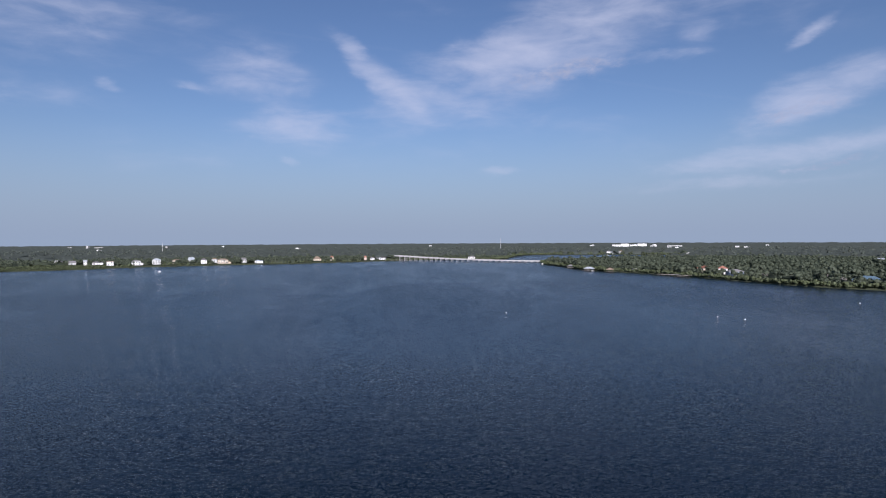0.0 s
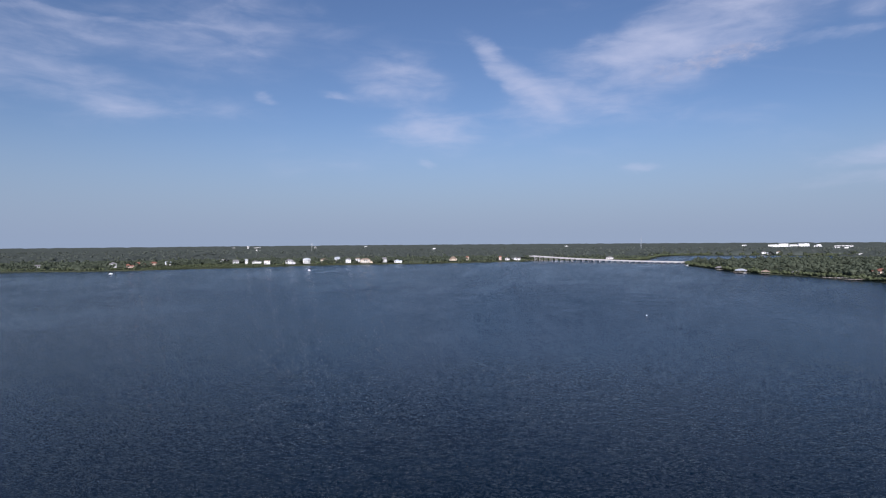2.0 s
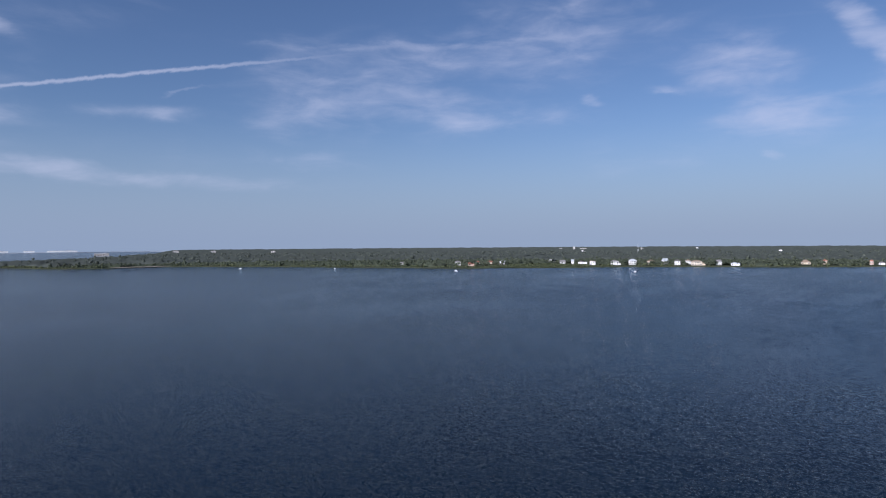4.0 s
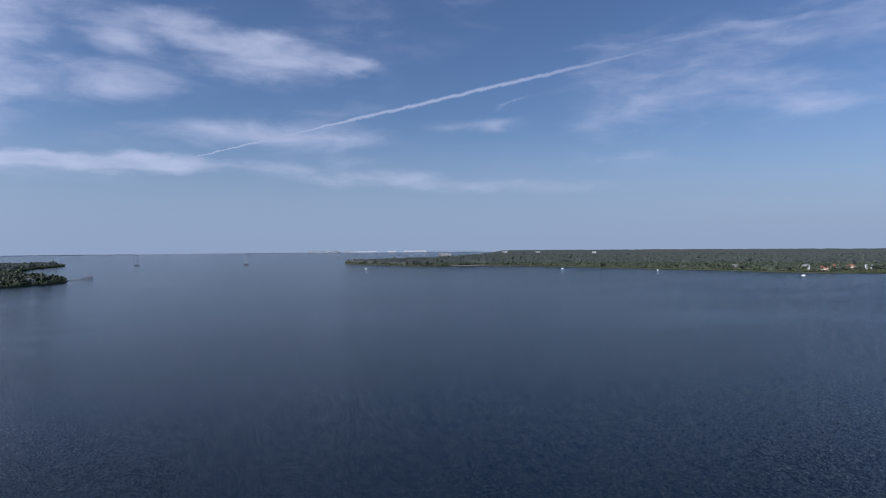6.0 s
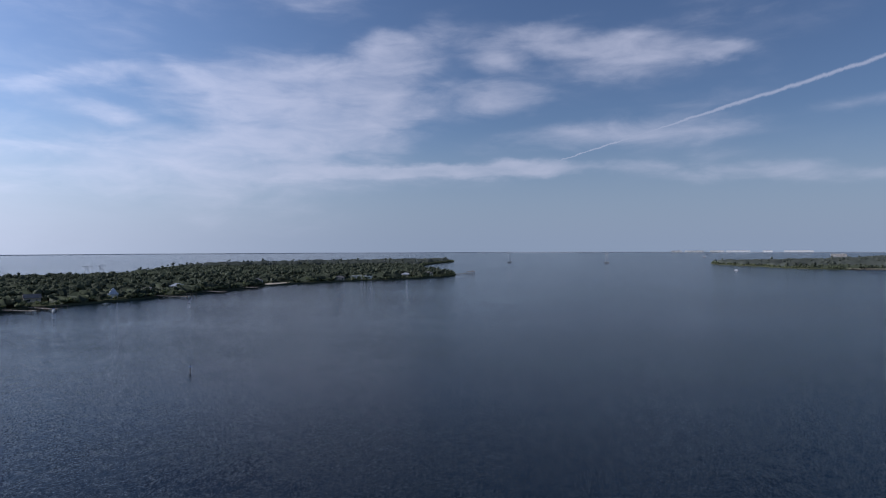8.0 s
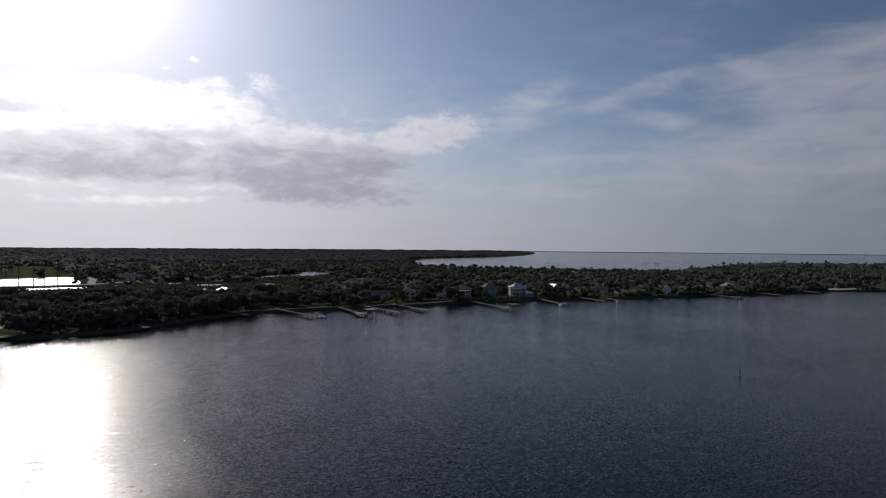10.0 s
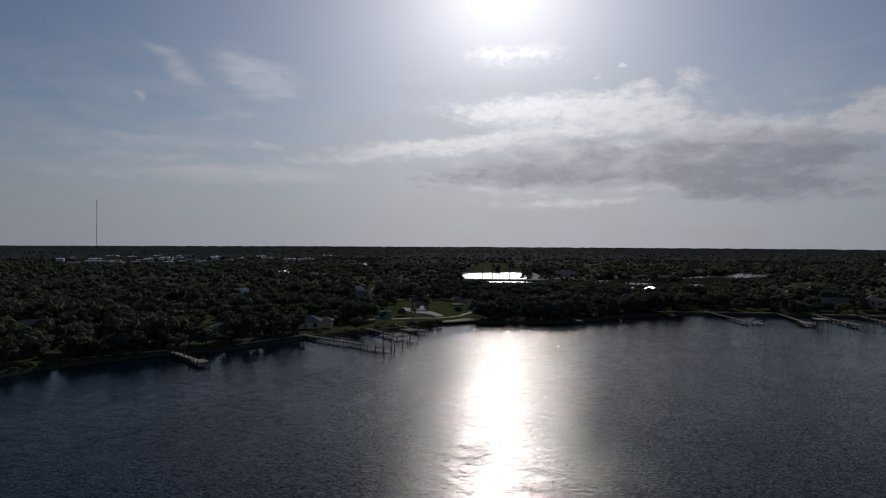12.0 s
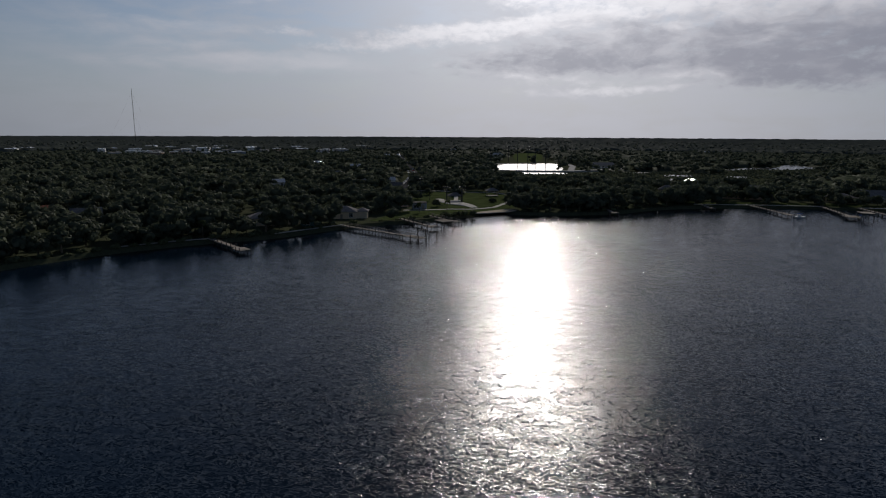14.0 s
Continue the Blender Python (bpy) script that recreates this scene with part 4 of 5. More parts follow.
# ---------------------------------------------------------------- bridge
def bridge():
    a, b = Vector((-90, 1187)), Vector((172, 1058))
    span, n = (b - a).length, 27
    turn = math.degrees(math.atan2(b.y - a.y, b.x - a.x))
    br = thing("bridge", pose(a.x, a.y, 0, 0, 0, turn), "long low concrete road bridge on many bents over the inlet", "bridge")

    def deck(f):
        return 2.6 + 7.4 * (1 - f) ** 2.2

    steps = [i / n for i in range(n + 1)]
    slab, rails = Shape(), [Shape(), Shape()]
    slab.hull([[(span * f, -6.5, deck(f) - 1.0), (span * f, 6.5, deck(f) - 1.0), (span * f, 6.5, deck(f)), (span * f, -6.5, deck(f))] for f in steps])
    for k, y in enumerate((-6.35, 6.35)):
        rails[k].hull([[(span * f, y - 0.2, deck(f)), (span * f, y + 0.2, deck(f)), (span * f, y + 0.2, deck(f) + 0.8), (span * f, y - 0.2, deck(f) + 0.8)] for f in steps])
        part("parapet", rails[k], BRIDGE_CONCRETE, br)
    part("deck", slab, BRIDGE_CONCRETE, br)
    surface = Shape().hull([[(span * f, -6.1, deck(f)), (span * f, 6.1, deck(f)), (span * f, 6.1, deck(f) + 0.05), (span * f, -6.1, deck(f) + 0.05)] for f in steps])
    part("roadway", surface, ASPHALT, br, "grey asphalt roadway")
    pile = Shape().rod((0, 0, -1), (0, 0, 1), 0.42, n=8).mesh("column", BRIDGE_CONCRETE)
    cap = Shape().box(0, 0, -0.9, 1.1, 12, 0.9).mesh("crosshead", BRIDGE_CONCRETE)
    for f in steps[1:-1]:
        top = deck(f) - 1.0
        c = part("crosshead", cap, None, br)
        c.matrix_basis = pose(span * f, 0, top)
        for y in (-4.5, 0, 4.5):
            p = part("column", pile, None, br)
            p.matrix_basis = pose(span * f, y, 0) @ Matrix.Diagonal((1, 1, top - 0.8, 1))


bridge()


def strip(name, points, width, z, mat, label, category="road", clear=4.0, deep=0.3):
    """A road or path along a plan line, with its own thickness."""
    p = [Vector(q) for q in points]
    side = []
    for i in range(len(p)):
        t = (p[min(i + 1, len(p) - 1)] - p[max(i - 1, 0)]).normalized()
        side.append(Vector((-t.y, t.x)))
    s = Shape().hull([[(*(q - n * width / 2), z - deep), (*(q + n * width / 2), z - deep), (*(q + n * width / 2), z), (*(q - n * width / 2), z)] for q, n in zip(p, side)])
    CLEAR.append([q - n * (width / 2 + clear) for q, n in zip(p, side)] + [q + n * (width / 2 + clear) for q, n in reversed(list(zip(p, side)))])
    return tagged(new(name, s.mesh(name, mat)), label, category, kind="structure")


strip("road_bridge_approach", [(-92, 1188), (-125, 1260), (-150, 1420), (-150, 1800), (-130, 2300)], 14, 1.5, CONCRETE, "pale road climbing inland from the bridge", clear=10)
strip("road_main", [(104, -385), (118, -430), (152, -590), (215, -790), (386, -1328), (640, -2200)], 6.5, 1.5, ASPHALT, "straight grey road inland between trees", clear=2)
strip("road_pond", [(130, -690), (86, -643), (40, -642), (2, -648), (-60, -712), (-110, -770), (-150, -800)], 9, 2.8, CONCRETE, "pale road on a low bank beside the pond", clear=6, deep=2.0)
strip("road_field", [(4, -660), (2, -760), (14, -842), (60, -820), (104, -790)], 7, 1.9, CONCRETE, "pale track round the pond", clear=3)
strip("footpath_1", [(84, -302), (69, -308), (61, -313), (52, -314), (45, -320), (41, -326), (38, -340), (35, -358)], 2.4, 1.5, PATHWAY, "pale footpath across the lawn", "path", 0)
strip("footpath_2", [(104, -410), (90, -411), (75, -407), (64, -406), (53, -411), (40, -395)], 2.4, 1.5, PATHWAY, "pale footpath at the back of the lawn", "path", 0)
strip("footpath_3", [(51, -321), (58, -333), (66, -350), (76, -406)], 2.4, 1.54, PATHWAY, "pale footpath crossing the park", "path", 0)
sheet("plaza", [(80, -357), (69, -337), (58, -331), (51, -321), (49, -325), (60, -345), (70, -350), (78, -362)], 1.6, PATHWAY, "pale paved plaza in the park", "pavement", 0.3, 1)
sheet("beach_1", [(46, -299), (40, -303), (31, -310), (27, -318), (34, -320), (42, -309), (49, -301)], 1.42, SAND, "narrow pale beach below the lawn", "beach", 0.5)
sheet("beach_2", [(-590, -330), (-640, -322), (-660, -330), (-620, -345)], 1.42, SAND, "sandy bank beside the trees", "beach", 1.0)
sheet("beach_3", [(-1190, 420), (-1200, 500), (-1170, 540), (-1090, 600), (-1078, 612), (-1170, 548), (-1176, 470)], 1.42, SAND, "thin sandy beach below dark woods", "beach", 1.0)
SHORE_MEADOW = [(-640, 768), (-590, 822), (-522, 862), (-500, 915), (-470, 960), (-545, 1000), (-640, 1010), (-668, 930), (-650, 830)]
sheet("marsh", SHORE_MEADOW, 1.4, SHORE_MARSH, "flat light green marsh grass at the shore", "marsh", 3.0)

# ---------------------------------------------------------------- piers
POST = Shape().rod((0, 0, -1.0), (0, 0, 1.0), 0.17, 0.15, 7).mesh("post", PILE)


def pier(ax, ay, bx, by, label, wide=1.8, head=(7, 5), tall=1.5, lift="none", rail=False):
    """A timber pier from the bank to its head, on single piles."""
    a, b = Vector((ax, ay)), Vector((bx, by))
    n = (b - a).length
    p = thing("pier", pose(ax, ay, 0, 0, 0, math.degrees(math.atan2(by - ay, bx - ax))), label, "pier", "piers along the shore")
    section = Shape().box(0, 0, -0.2, 2.94, wide, 0.16).mesh("deck_section", WOOD)
    for k in range(int(n / 3)):
        part("deck_section", section, None, p).location = (k * 3 + 1.5, 0, tall)
    for y in (-wide / 2 + 0.1, wide / 2 - 0.1):
        part("stringer", Shape().box(n / 2, y, tall - 0.42, n, 0.14, 0.22), WOOD, p)
    plank = Shape().box(0, 0, -0.15, 0.95, head[1], 0.17).mesh("plank", WOOD)
    for k in range(int(head[0] / 1.0)):
        part("plank", plank, None, p).location = (n - head[0] / 2 + k + 0.5, 0, tall)
    spots = [(k * 4.0 + 2, y) for k in range(int((n - head[0] / 2) / 4)) for y in (-wide / 2, wide / 2)]
    spots += [(n - head[0] / 2 + q * head[0], y) for q in (0.02, 0.5, 0.98) for y in (-head[1] / 2, head[1] / 2)]
    for k, (x, y) in enumerate(spots):
        ob = part("post", POST, None, p)
        up = tall + (0.9 if k % 3 else 0.5)
        ob.matrix_basis = pose(x, y, 0, (k * 37 % 5) - 2, (k * 53 % 5) - 2) @ Matrix.Diagonal((1, 1, up, 1))
    if rail:
        r = Shape()
        for y in (-wide / 2, wide / 2):
            r.box(n / 2, y, tall + 0.95, n, 0.1, 0.1)
        part("handrail", r, WOOD, p)
    if lift != "none":
        x0, y0 = n + head[0] / 2 - 2.2, head[1] / 2 + 2.6
        for x in (x0 - 3, x0 + 3):
            for y in (head[1] / 2 + 0.5, y0 + 2.2):
                ob = part("lift_post", POST, None, p)
                ob.matrix_basis = pose(x, y, 0) @ Matrix.Diagonal((1, 1, 3.6, 1))
            part("lift_beam", Shape().box(x, y0, 3.3, 0.25, 4.6, 0.3), PILE, p)
        if lift == "roof":
            part("lift_roof", Shape().hip(x0, y0 - 0.2, 3.6, 8.2, 6, 1.3, 0.2), SHINGLE, p)
        elif lift == "flat":
            part("lift_roof", Shape().box(x0, y0 - 0.2, 3.6, 7.4, 5.4, 0.18), WOOD, p)
    return p


LONG = "long weathered timber pier on many piles"
pier(131, -204, 108, -186.5, "weathered timber pier with pale deck boards", head=(6, 4))
pier(95, -246, 58, -224, "long timber pier with a boat lift at its head", head=(9, 4), lift="bare", rail=True)
pier(77, -272, 57, -251, "timber pier with a roofed boat lift", head=(6, 5), lift="flat", rail=True)
pier(67, -286, 51, -269, "short timber pier with a low roofed platform", head=(5, 4), rail=True)
pier(-13, -352, -20, -318, "narrow pale jetty beside dark mangroves", 1.5, (4, 4))
pier(-231, -378, -225, -322, LONG + " before grey houses", head=(9, 5), lift="flat")
pier(-287, -368, -277, -330, "timber pier with a boat lift before a white house", head=(8, 5), lift="bare")
pier(-133, -376, -131, -330, "timber pier with a cluttered boat lift", head=(8, 6), lift="flat")
pier(-150, -370, -152, -331, "timber pier with a long head", head=(12, 4), lift="bare")
pier(-172, -378, -173, -336, "timber pier with a wide head", head=(12, 4))
pier(-95, -376, -103, -334, "low pale pier with a long cross head", head=(12, 3))
pier(-322, -362, -320, -338, "short dark pier with a boat", head=(6, 4), lift="bare")
pier(-340, -360, -333, -334, "short dark pier with a lift", head=(6, 4), lift="bare")
pier(-445, -346, -440, -314, "dark timber pier by the woods", head=(8, 4), lift="bare")
pier(-500, -340, -496, -316, "short dark jetty by the woods", head=(5, 4))
pier(-560, -336, -556, -318, "short jetty beside a sandy bank", head=(5, 4))
pier(-890, -186, -925, -170, "long pier with a roofed head off the wooded point", head=(9, 6), lift="flat")
pier(186, 790, 176, 772, "short jetty beside a white boathouse", head=(6, 4))
pier(246, 662, 234, 670, "pale jetty off the mangrove shore", head=(6, 3))
pier(278, 655, 243, 640, "pale concrete jetty along a seawall", 2.2, (8, 4))
pier(306, 532, 300, 523, "short jetty with boat posts", head=(5, 4), lift="bare")
pier(322, 512, 312, 505, "short jetty off the mangroves", head=(5, 3))
pier(352, 500, 324, 488, "long pale pier from a blue-roofed house", 2.2, (8, 4))
pier(-794, 752, -789, 744, "small jetty under far trees", head=(5, 3))
pier(-70, -366, -72, -352, "short boardwalk by the seawall", head=(6, 3))


def boathouse(x, y, w, d, roof, label, twist=0):
    b = thing("boathouse", pose(x, y, 0, 0, 0, math.degrees(math.atan2(-x, y)) + twist), label, "boathouse", "boathouses")
    for px in (-w / 2 + 0.3, 0, w / 2 - 0.3):
        for py in (-d / 2 + 0.3, d / 2 - 0.3):
            ob = part("post", POST, None, b)
            ob.matrix_basis = pose(px, py, 0) @ Matrix.Diagonal((1, 1, 3.4, 1))
    part("floor", Shape().box(0, 0, 1.2, w, d, 0.25), WOOD, b)
    part("roof", Shape().hip(0, 0, 3.3, w + 1, d + 1, 1.8, 0.25), roof, b)
    return b


boathouse(181, 770, 12, 8, METAL_ROOF, "white-roofed open boathouse over the water")
boathouse(199, 741, 8, 7, SHINGLE_TAN, "brown-roofed gazebo on posts at the mangrove edge")
boathouse(172, 838, 9, 6, SHINGLE, "low grey-roofed boat shelter")
boathouse(303, 521, 8, 6, SHINGLE, "small roofed boat shelter off the mangroves")
boathouse(-926, -168, 7, 6, SHINGLE, "roofed pier head shelter off the point")
boathouse(225, 727, 7, 5, SHINGLE, "small dark boat shelter under trees")

# seawalls
for k, pts in enumerate(([(95, -247.5), (104, -232), (113, -217)], [(125, -207), (140, -193), (151, -179.5)], [(-66, -367), (-100, -371), (-133, -373)],
                         [(243, 667), (258, 648), (272, 600)], [(-150, -370), (-190, -368), (-222, -377)])):
    strip("seawall_%d" % (k + 1), pts, 0.6, 1.7, CONCRETE, "low pale concrete seawall", "seawall", 0)

# ---------------------------------------------------------------- masts, pylons, poles
def pylon(x, y, tall, label, twist=0.0, water=False):
    p = thing("pylon", pose(x, y, 0 if water else 1.1, 0, 0, math.degrees(math.atan2(-x, y)) + twist), label, "pylon", "power line pylons")
    for sx in (-1, 1):
        leg = Shape().rod((sx * 3.0, 0, -1), (sx * 2.2, 0, tall), 0.3, 0.2, 8)
        part("leg", leg, STEEL, p)
    part("crossarm", Shape().box(0, 0, tall * 0.82, 13, 0.35, 0.4), STEEL, p)
    b = Shape()
    b.rod((-3, 0, tall * 0.45), (2.6, 0, tall * 0.8), 0.14).rod((3, 0, tall * 0.45), (-2.6, 0, tall * 0.8), 0.14)
    part("brace", b, STEEL, p)
    for sx in (-5.8, 0, 5.8):
        part("insulator", Shape().rod((sx, 0, tall * 0.82 - 2), (sx, 0, tall * 0.82), 0.16), DARKSTEEL, p)
    if water:
        part("footing", Shape().box(0, 0, -1, 11, 5, 3.2), CONCRETE, p, "pale concrete footing")
    return p


for b, d, tall in ((88.25, 1605, 31), (96.9, 1660, 31), (80.2, 2600, 30)):
    pylon(*spot(b, d).xy, tall, "steel power line pylon standing on a pale footing in the bay", water=True)
for b, d in ((105.5, 1480), (108.5, 1440), (113, 1400), (115, 1380), (118.5, 1340), (122.2, 1280), (124, 1260), (131.8, 1020), (132.8, 1010), (140.2, 950), (141.2, 945)):
    pylon(*spot(b, d).xy, 18 if b < 130 else 17, "steel power line pylon above the woods")


def lattice_mast(x, y, tall, wide, label, guys=True, mat=DARKSTEEL):
    m = thing("radio_mast", pose(x, y, 1.1), label, "mast")
    s = Shape()
    ends = [(wide * math.cos(a), wide * math.sin(a)) for a in (0.4, 2.5, 4.6)]
    for cx, cy in ends:
        s.rod((cx, cy, 0), (cx, cy, tall), 0.22, n=5)
    for k in range(int(tall / 6)):
        for i in range(3):
            s.rod((*ends[i], k * 6), (*ends[(i + 1) % 3], k * 6 + 6), 0.1, n=4)
    part("lattice", s, mat, m)
    part("antenna", Shape().rod((0, 0, tall), (0, 0, tall + 6), 0.15), mat, m)
    if guys:
        for k in range(3):
            for q in (0.5, 0.95):
                a = 0.4 + k * 2.1
                part("guy_wire", Shape().rod((tall * 0.5 * math.cos(a), tall * 0.5 * math.sin(a), 0), (0, 0, tall * q), 0.05, n=3), DARKSTEEL, m)


lattice_mast(*spot(217.85, 2300).xy, 172, 0.9, "very tall thin guyed radio mast on the wooded plain")
lattice_mast(*spot(24.3, 2000).xy, 30, 0.5, "thin pale radio mast above the far woods", False, WHITE)
lattice_mast(*spot(-5.3, 2100).xy, 44, 0.7, "thin radio mast above the far woods", False, STEEL)


def light_pole(x, y, tall, label, group):
    p = thing("light_pole", pose(x, y, 1.2, 0, 0, math.degrees(math.atan2(-x, y))), label, "light pole", group)
    part("pole", Shape().rod((0, 0, 0), (0, 0, tall), 0.42, 0.26, 8), DARKSTEEL, p)
    part("crossbar", Shape().box(0, 0, tall - 0.8, 4.4, 0.2, 0.2).box(0, 0, tall - 2.0, 4.4, 0.2, 0.2), DARKSTEEL, p)
    for k in range(4):
        part("lamp_head", Shape().box(-1.8 + k * 1.2, -0.2, tall - 0.6, 0.7, 0.5, 0.6), DARKSTEEL, p)


for x, y, t in ((57, -638, 21), (46.5, -638, 25), (39, -641, 22), (29, -643, 24), (85, -640, 22), (88, -850, 22), (36, -872, 22), (112, -1040, 22), (46, -1050, 22)):
    light_pole(x, y, t, "tall floodlight pole beside the pond and sports field", "floodlight poles")
for x, y in ((70, -344), (62, -348), (100, -402), (112, -470), (135, -540), (170, -660)):
    light_pole(x, y, 9, "slim lamp post by the park road", "park lamp posts")

# ---------------------------------------------------------------- marks and boats on the water
def beacon(x, y, tall, board, label, shape="square"):
    b = thing("channel_marker", pose(x, y, 0, 0, 0, math.degrees(math.atan2(-x, y))), label, "channel marker", "channel markers")
    part("post", Shape().rod((0, 0, -1.5), (0, 0, tall), 0.19 if board is not WHITE else 0.09, 0.12 if board is not WHITE else 0.07, 8), PILE, b)
    if shape == "square":
        part("dayboard", Shape().box(0, -0.22, tall - 0.35, 0.34, 0.06, 0.34), board, b)
    else:
        part("dayboard", Shape().hull([[(-0.3, -0.25, tall - 0.45), (0.3, -0.25, tall - 0.45), (0.3, -0.19, tall - 0.45), (-0.3, -0.19, tall - 0.45)],
                                       [(-0.02, -0.25, tall + 0.1), (0.02, -0.25, tall + 0.1), (0.02, -0.19, tall + 0.1), (-0.02, -0.19, tall + 0.1)]]), board, b)
    part("lantern", Shape().rod((0, 0, tall), (0, 0, tall + 0.35), 0.14, 0.1, 8), DARKSTEEL, b)


beacon(-176, -124, 2.3, BLUE, "dark timber channel marker with a small dark square board")
beacon(-455, -128, 2.4, PILE, "dark timber channel marker standing alone in the bay")
beacon(134, 303, 1.7, WHITE, "white channel post with a pale square board")
beacon(143, 294, 1.7, WHITE, "white channel post with a pale triangular board", "triangle")
beacon(33, 327, 1.7, WHITE, "short white channel post alone on the water")
beacon(243, 362, 1.7, WHITE, "white channel post near the mangrove shore")
beacon(-96, 700, 1.7, WHITE, "small white channel post far out on the water")


def boat(x, y, heading_deg, long, label):
    b = thing("motorboat", pose(x, y, 0, 0, 0, heading_deg), label, "boat", "small boats")
    w = long * 0.34
    ring = [(-0.5, -0.42), (0.1, -0.5), (0.36, -0.3), (0.5, 0), (0.36, 0.3), (0.1, 0.5), (-0.5, 0.42)]
    part("hull", Shape().hull([[(long * a * 0.86, w * c * 0.7, -0.25) for a, c in ring], [(long * a, w * c, 0.75) for a, c in ring]]), WHITE, b)
    part("cabin", Shape().box(-long * 0.03, 0, 0.75, long * 0.26, w * 0.5, 0.8), WHITE, b)
    part("canopy", Shape().box(-long * 0.08, 0, 2.0, long * 0.36, w * 0.72, 0.1), BLUE, b)
    f = Shape()
    for px in (-0.22, 0.06):
        for py in (-0.3, 0.3):
            f.rod((long * px, w * py, 0.7), (long * px, w * py, 2.0), 0.03, n=4)
    part("canopy_frame", f, STEEL, b)
    part("outboard", Shape().box(-long * 0.54, 0, 0.1, 0.45, 0.5, 1.2), DARKSTEEL, b)


for x, y, h, n in ((-365, 799, 20, 3.5), (-1126, 245, 60, 6), (-953, 555, 30, 5), (-819, 649, -20, 5), (-590, 690, 10, 5), (165, 975, 30, 7), (158, 985, 10, 6), (-108, -330, 5, 6),
                   (-135, -331, 70, 6), (-274, -327, 60, 7), (-330, -331, 40, 6), (-152, -333, 80, 6), (-440, -311, 20, 6), (185, 768, 40, 7)):
    boat(x, y, h, n, "small white motorboat with a blue canopy")


# ---------------------------------------------------------------- cars, park furniture
def car_parts(paint):
    side = [(-2.2, 0.45), (2.2, 0.45), (2.25, 0.85), (1.2, 1.0), (-2.1, 1.05)]
    cab = [(-1.7, 1.0), (1.0, 1.0), (0.35, 1.5), (-1.2, 1.5)]
    body = Shape().hull([[(x, -0.88, z) for x, z in side], [(x, 0.88, z) for x, z in side]])
    glass = Shape().hull([[(x, -0.76, z) for x, z in cab], [(x, 0.76, z) for x, z in cab]])
    return body.mesh("body", paint), glass.mesh("cabin_glass", GLASS)


WHEEL = Shape().rod((0, -0.11, 0), (0, 0.11, 0), 0.33, n=12).mesh("wheel", DARKSTEEL)
CARS = [car_parts(p) for p in (WHITE, STEEL, RED, GREYWALL)]
CAR_LABELS = ("parked white car", "parked silver car", "parked red car", "parked blue-grey car")


def car(x, y, turn, k):
    c = thing("car", pose(x, y, 1.52, 0, 0, turn), CAR_LABELS[k] + " on the grey road inland from the park", "car", "parked cars")
    part("body", CARS[k][0], None, c)
    part("cabin_glass", CARS[k][1], None, c)
    for wx in (-1.35, 1.35):
        for wy in (-0.8, 0.8):
            w = part("wheel", WHEEL, None, c)
            w.matrix_basis = pose(wx, wy, 0.33)


for k in range(26):
    f = k / 25
    car(118 + 34 * f + (3 if k % 2 else -3) + 60 * max(0, f - 0.6), -430 - 170 * f - 150 * max(0, f - 0.6), 103 if k % 2 else -77, (k * 7) % 4)
for k, f in enumerate((0.06, 0.1, 0.16, 0.24, 0.27, 0.36, 0.4, 0.48, 0.57, 0.6, 0.69, 0.8, 0.83, 0.94)):
    car(215 + 171 * f + (2.2 if k % 2 else -2.2), -790 - 538 * f, 107.6 if k % 2 else -72.4, (0, 1, 0, 3, 1)[k % 5])


def picnic_shelter(x, y, w, d, roof, label):
    s = thing("picnic_shelter", pose(x, y, 1.4, 0, 0, math.degrees(math.atan2(-x, y)) + 12), label, "shelter", "park shelters")
    part("floor_slab", Shape().box(0, 0, 0, w, d, 0.2), CONCRETE, s)
    for px in (-w / 2 + 0.4, w / 2 - 0.4):
        for py in (-d / 2 + 0.4, d / 2 - 0.4):
            part("post", Shape().box(px, py, 0.2, 0.3, 0.3, 2.8), WOOD, s)
    part("roof", Shape().hip(0, 0, 3.0, w + 1.4, d + 1.4, 1.7, 0.2), roof, s)


picnic_shelter(67, -352, 7, 5, SHINGLE, "dark-roofed picnic shelter beside the plaza")
picnic_shelter(50, -388, 7, 5, SHINGLE, "grey-roofed shelter at the back of the lawn")

near_kinds = [crown_arrays(5, 22, 0.62, 5.0, 9.8, 40 + i) for i in range(6)]
mid_kinds = [crown_arrays(3 + i % 2, 9, 0.85, (5.0, 3.8, 6.2, 4.6)[i % 4], (9.8, 8.0, 10.5, 11.5)[i % 4], 60 + i) for i in range(8)]
wide_kinds = [crown_arrays(2, 6, 0.75, (4.6, 3.6, 5.2, 4.0)[i % 4], (8.8, 7.6, 9.4, 10.2)[i % 4], 70 + i) for i in range(8)]
far_kinds = [crown_arrays(1, 5, 1.5, (6.4, 5.4, 7.0, 5.8)[i % 4], (9.6, 8.6, 10.4, 11.0)[i % 4], 80 + i) for i in range(8)]
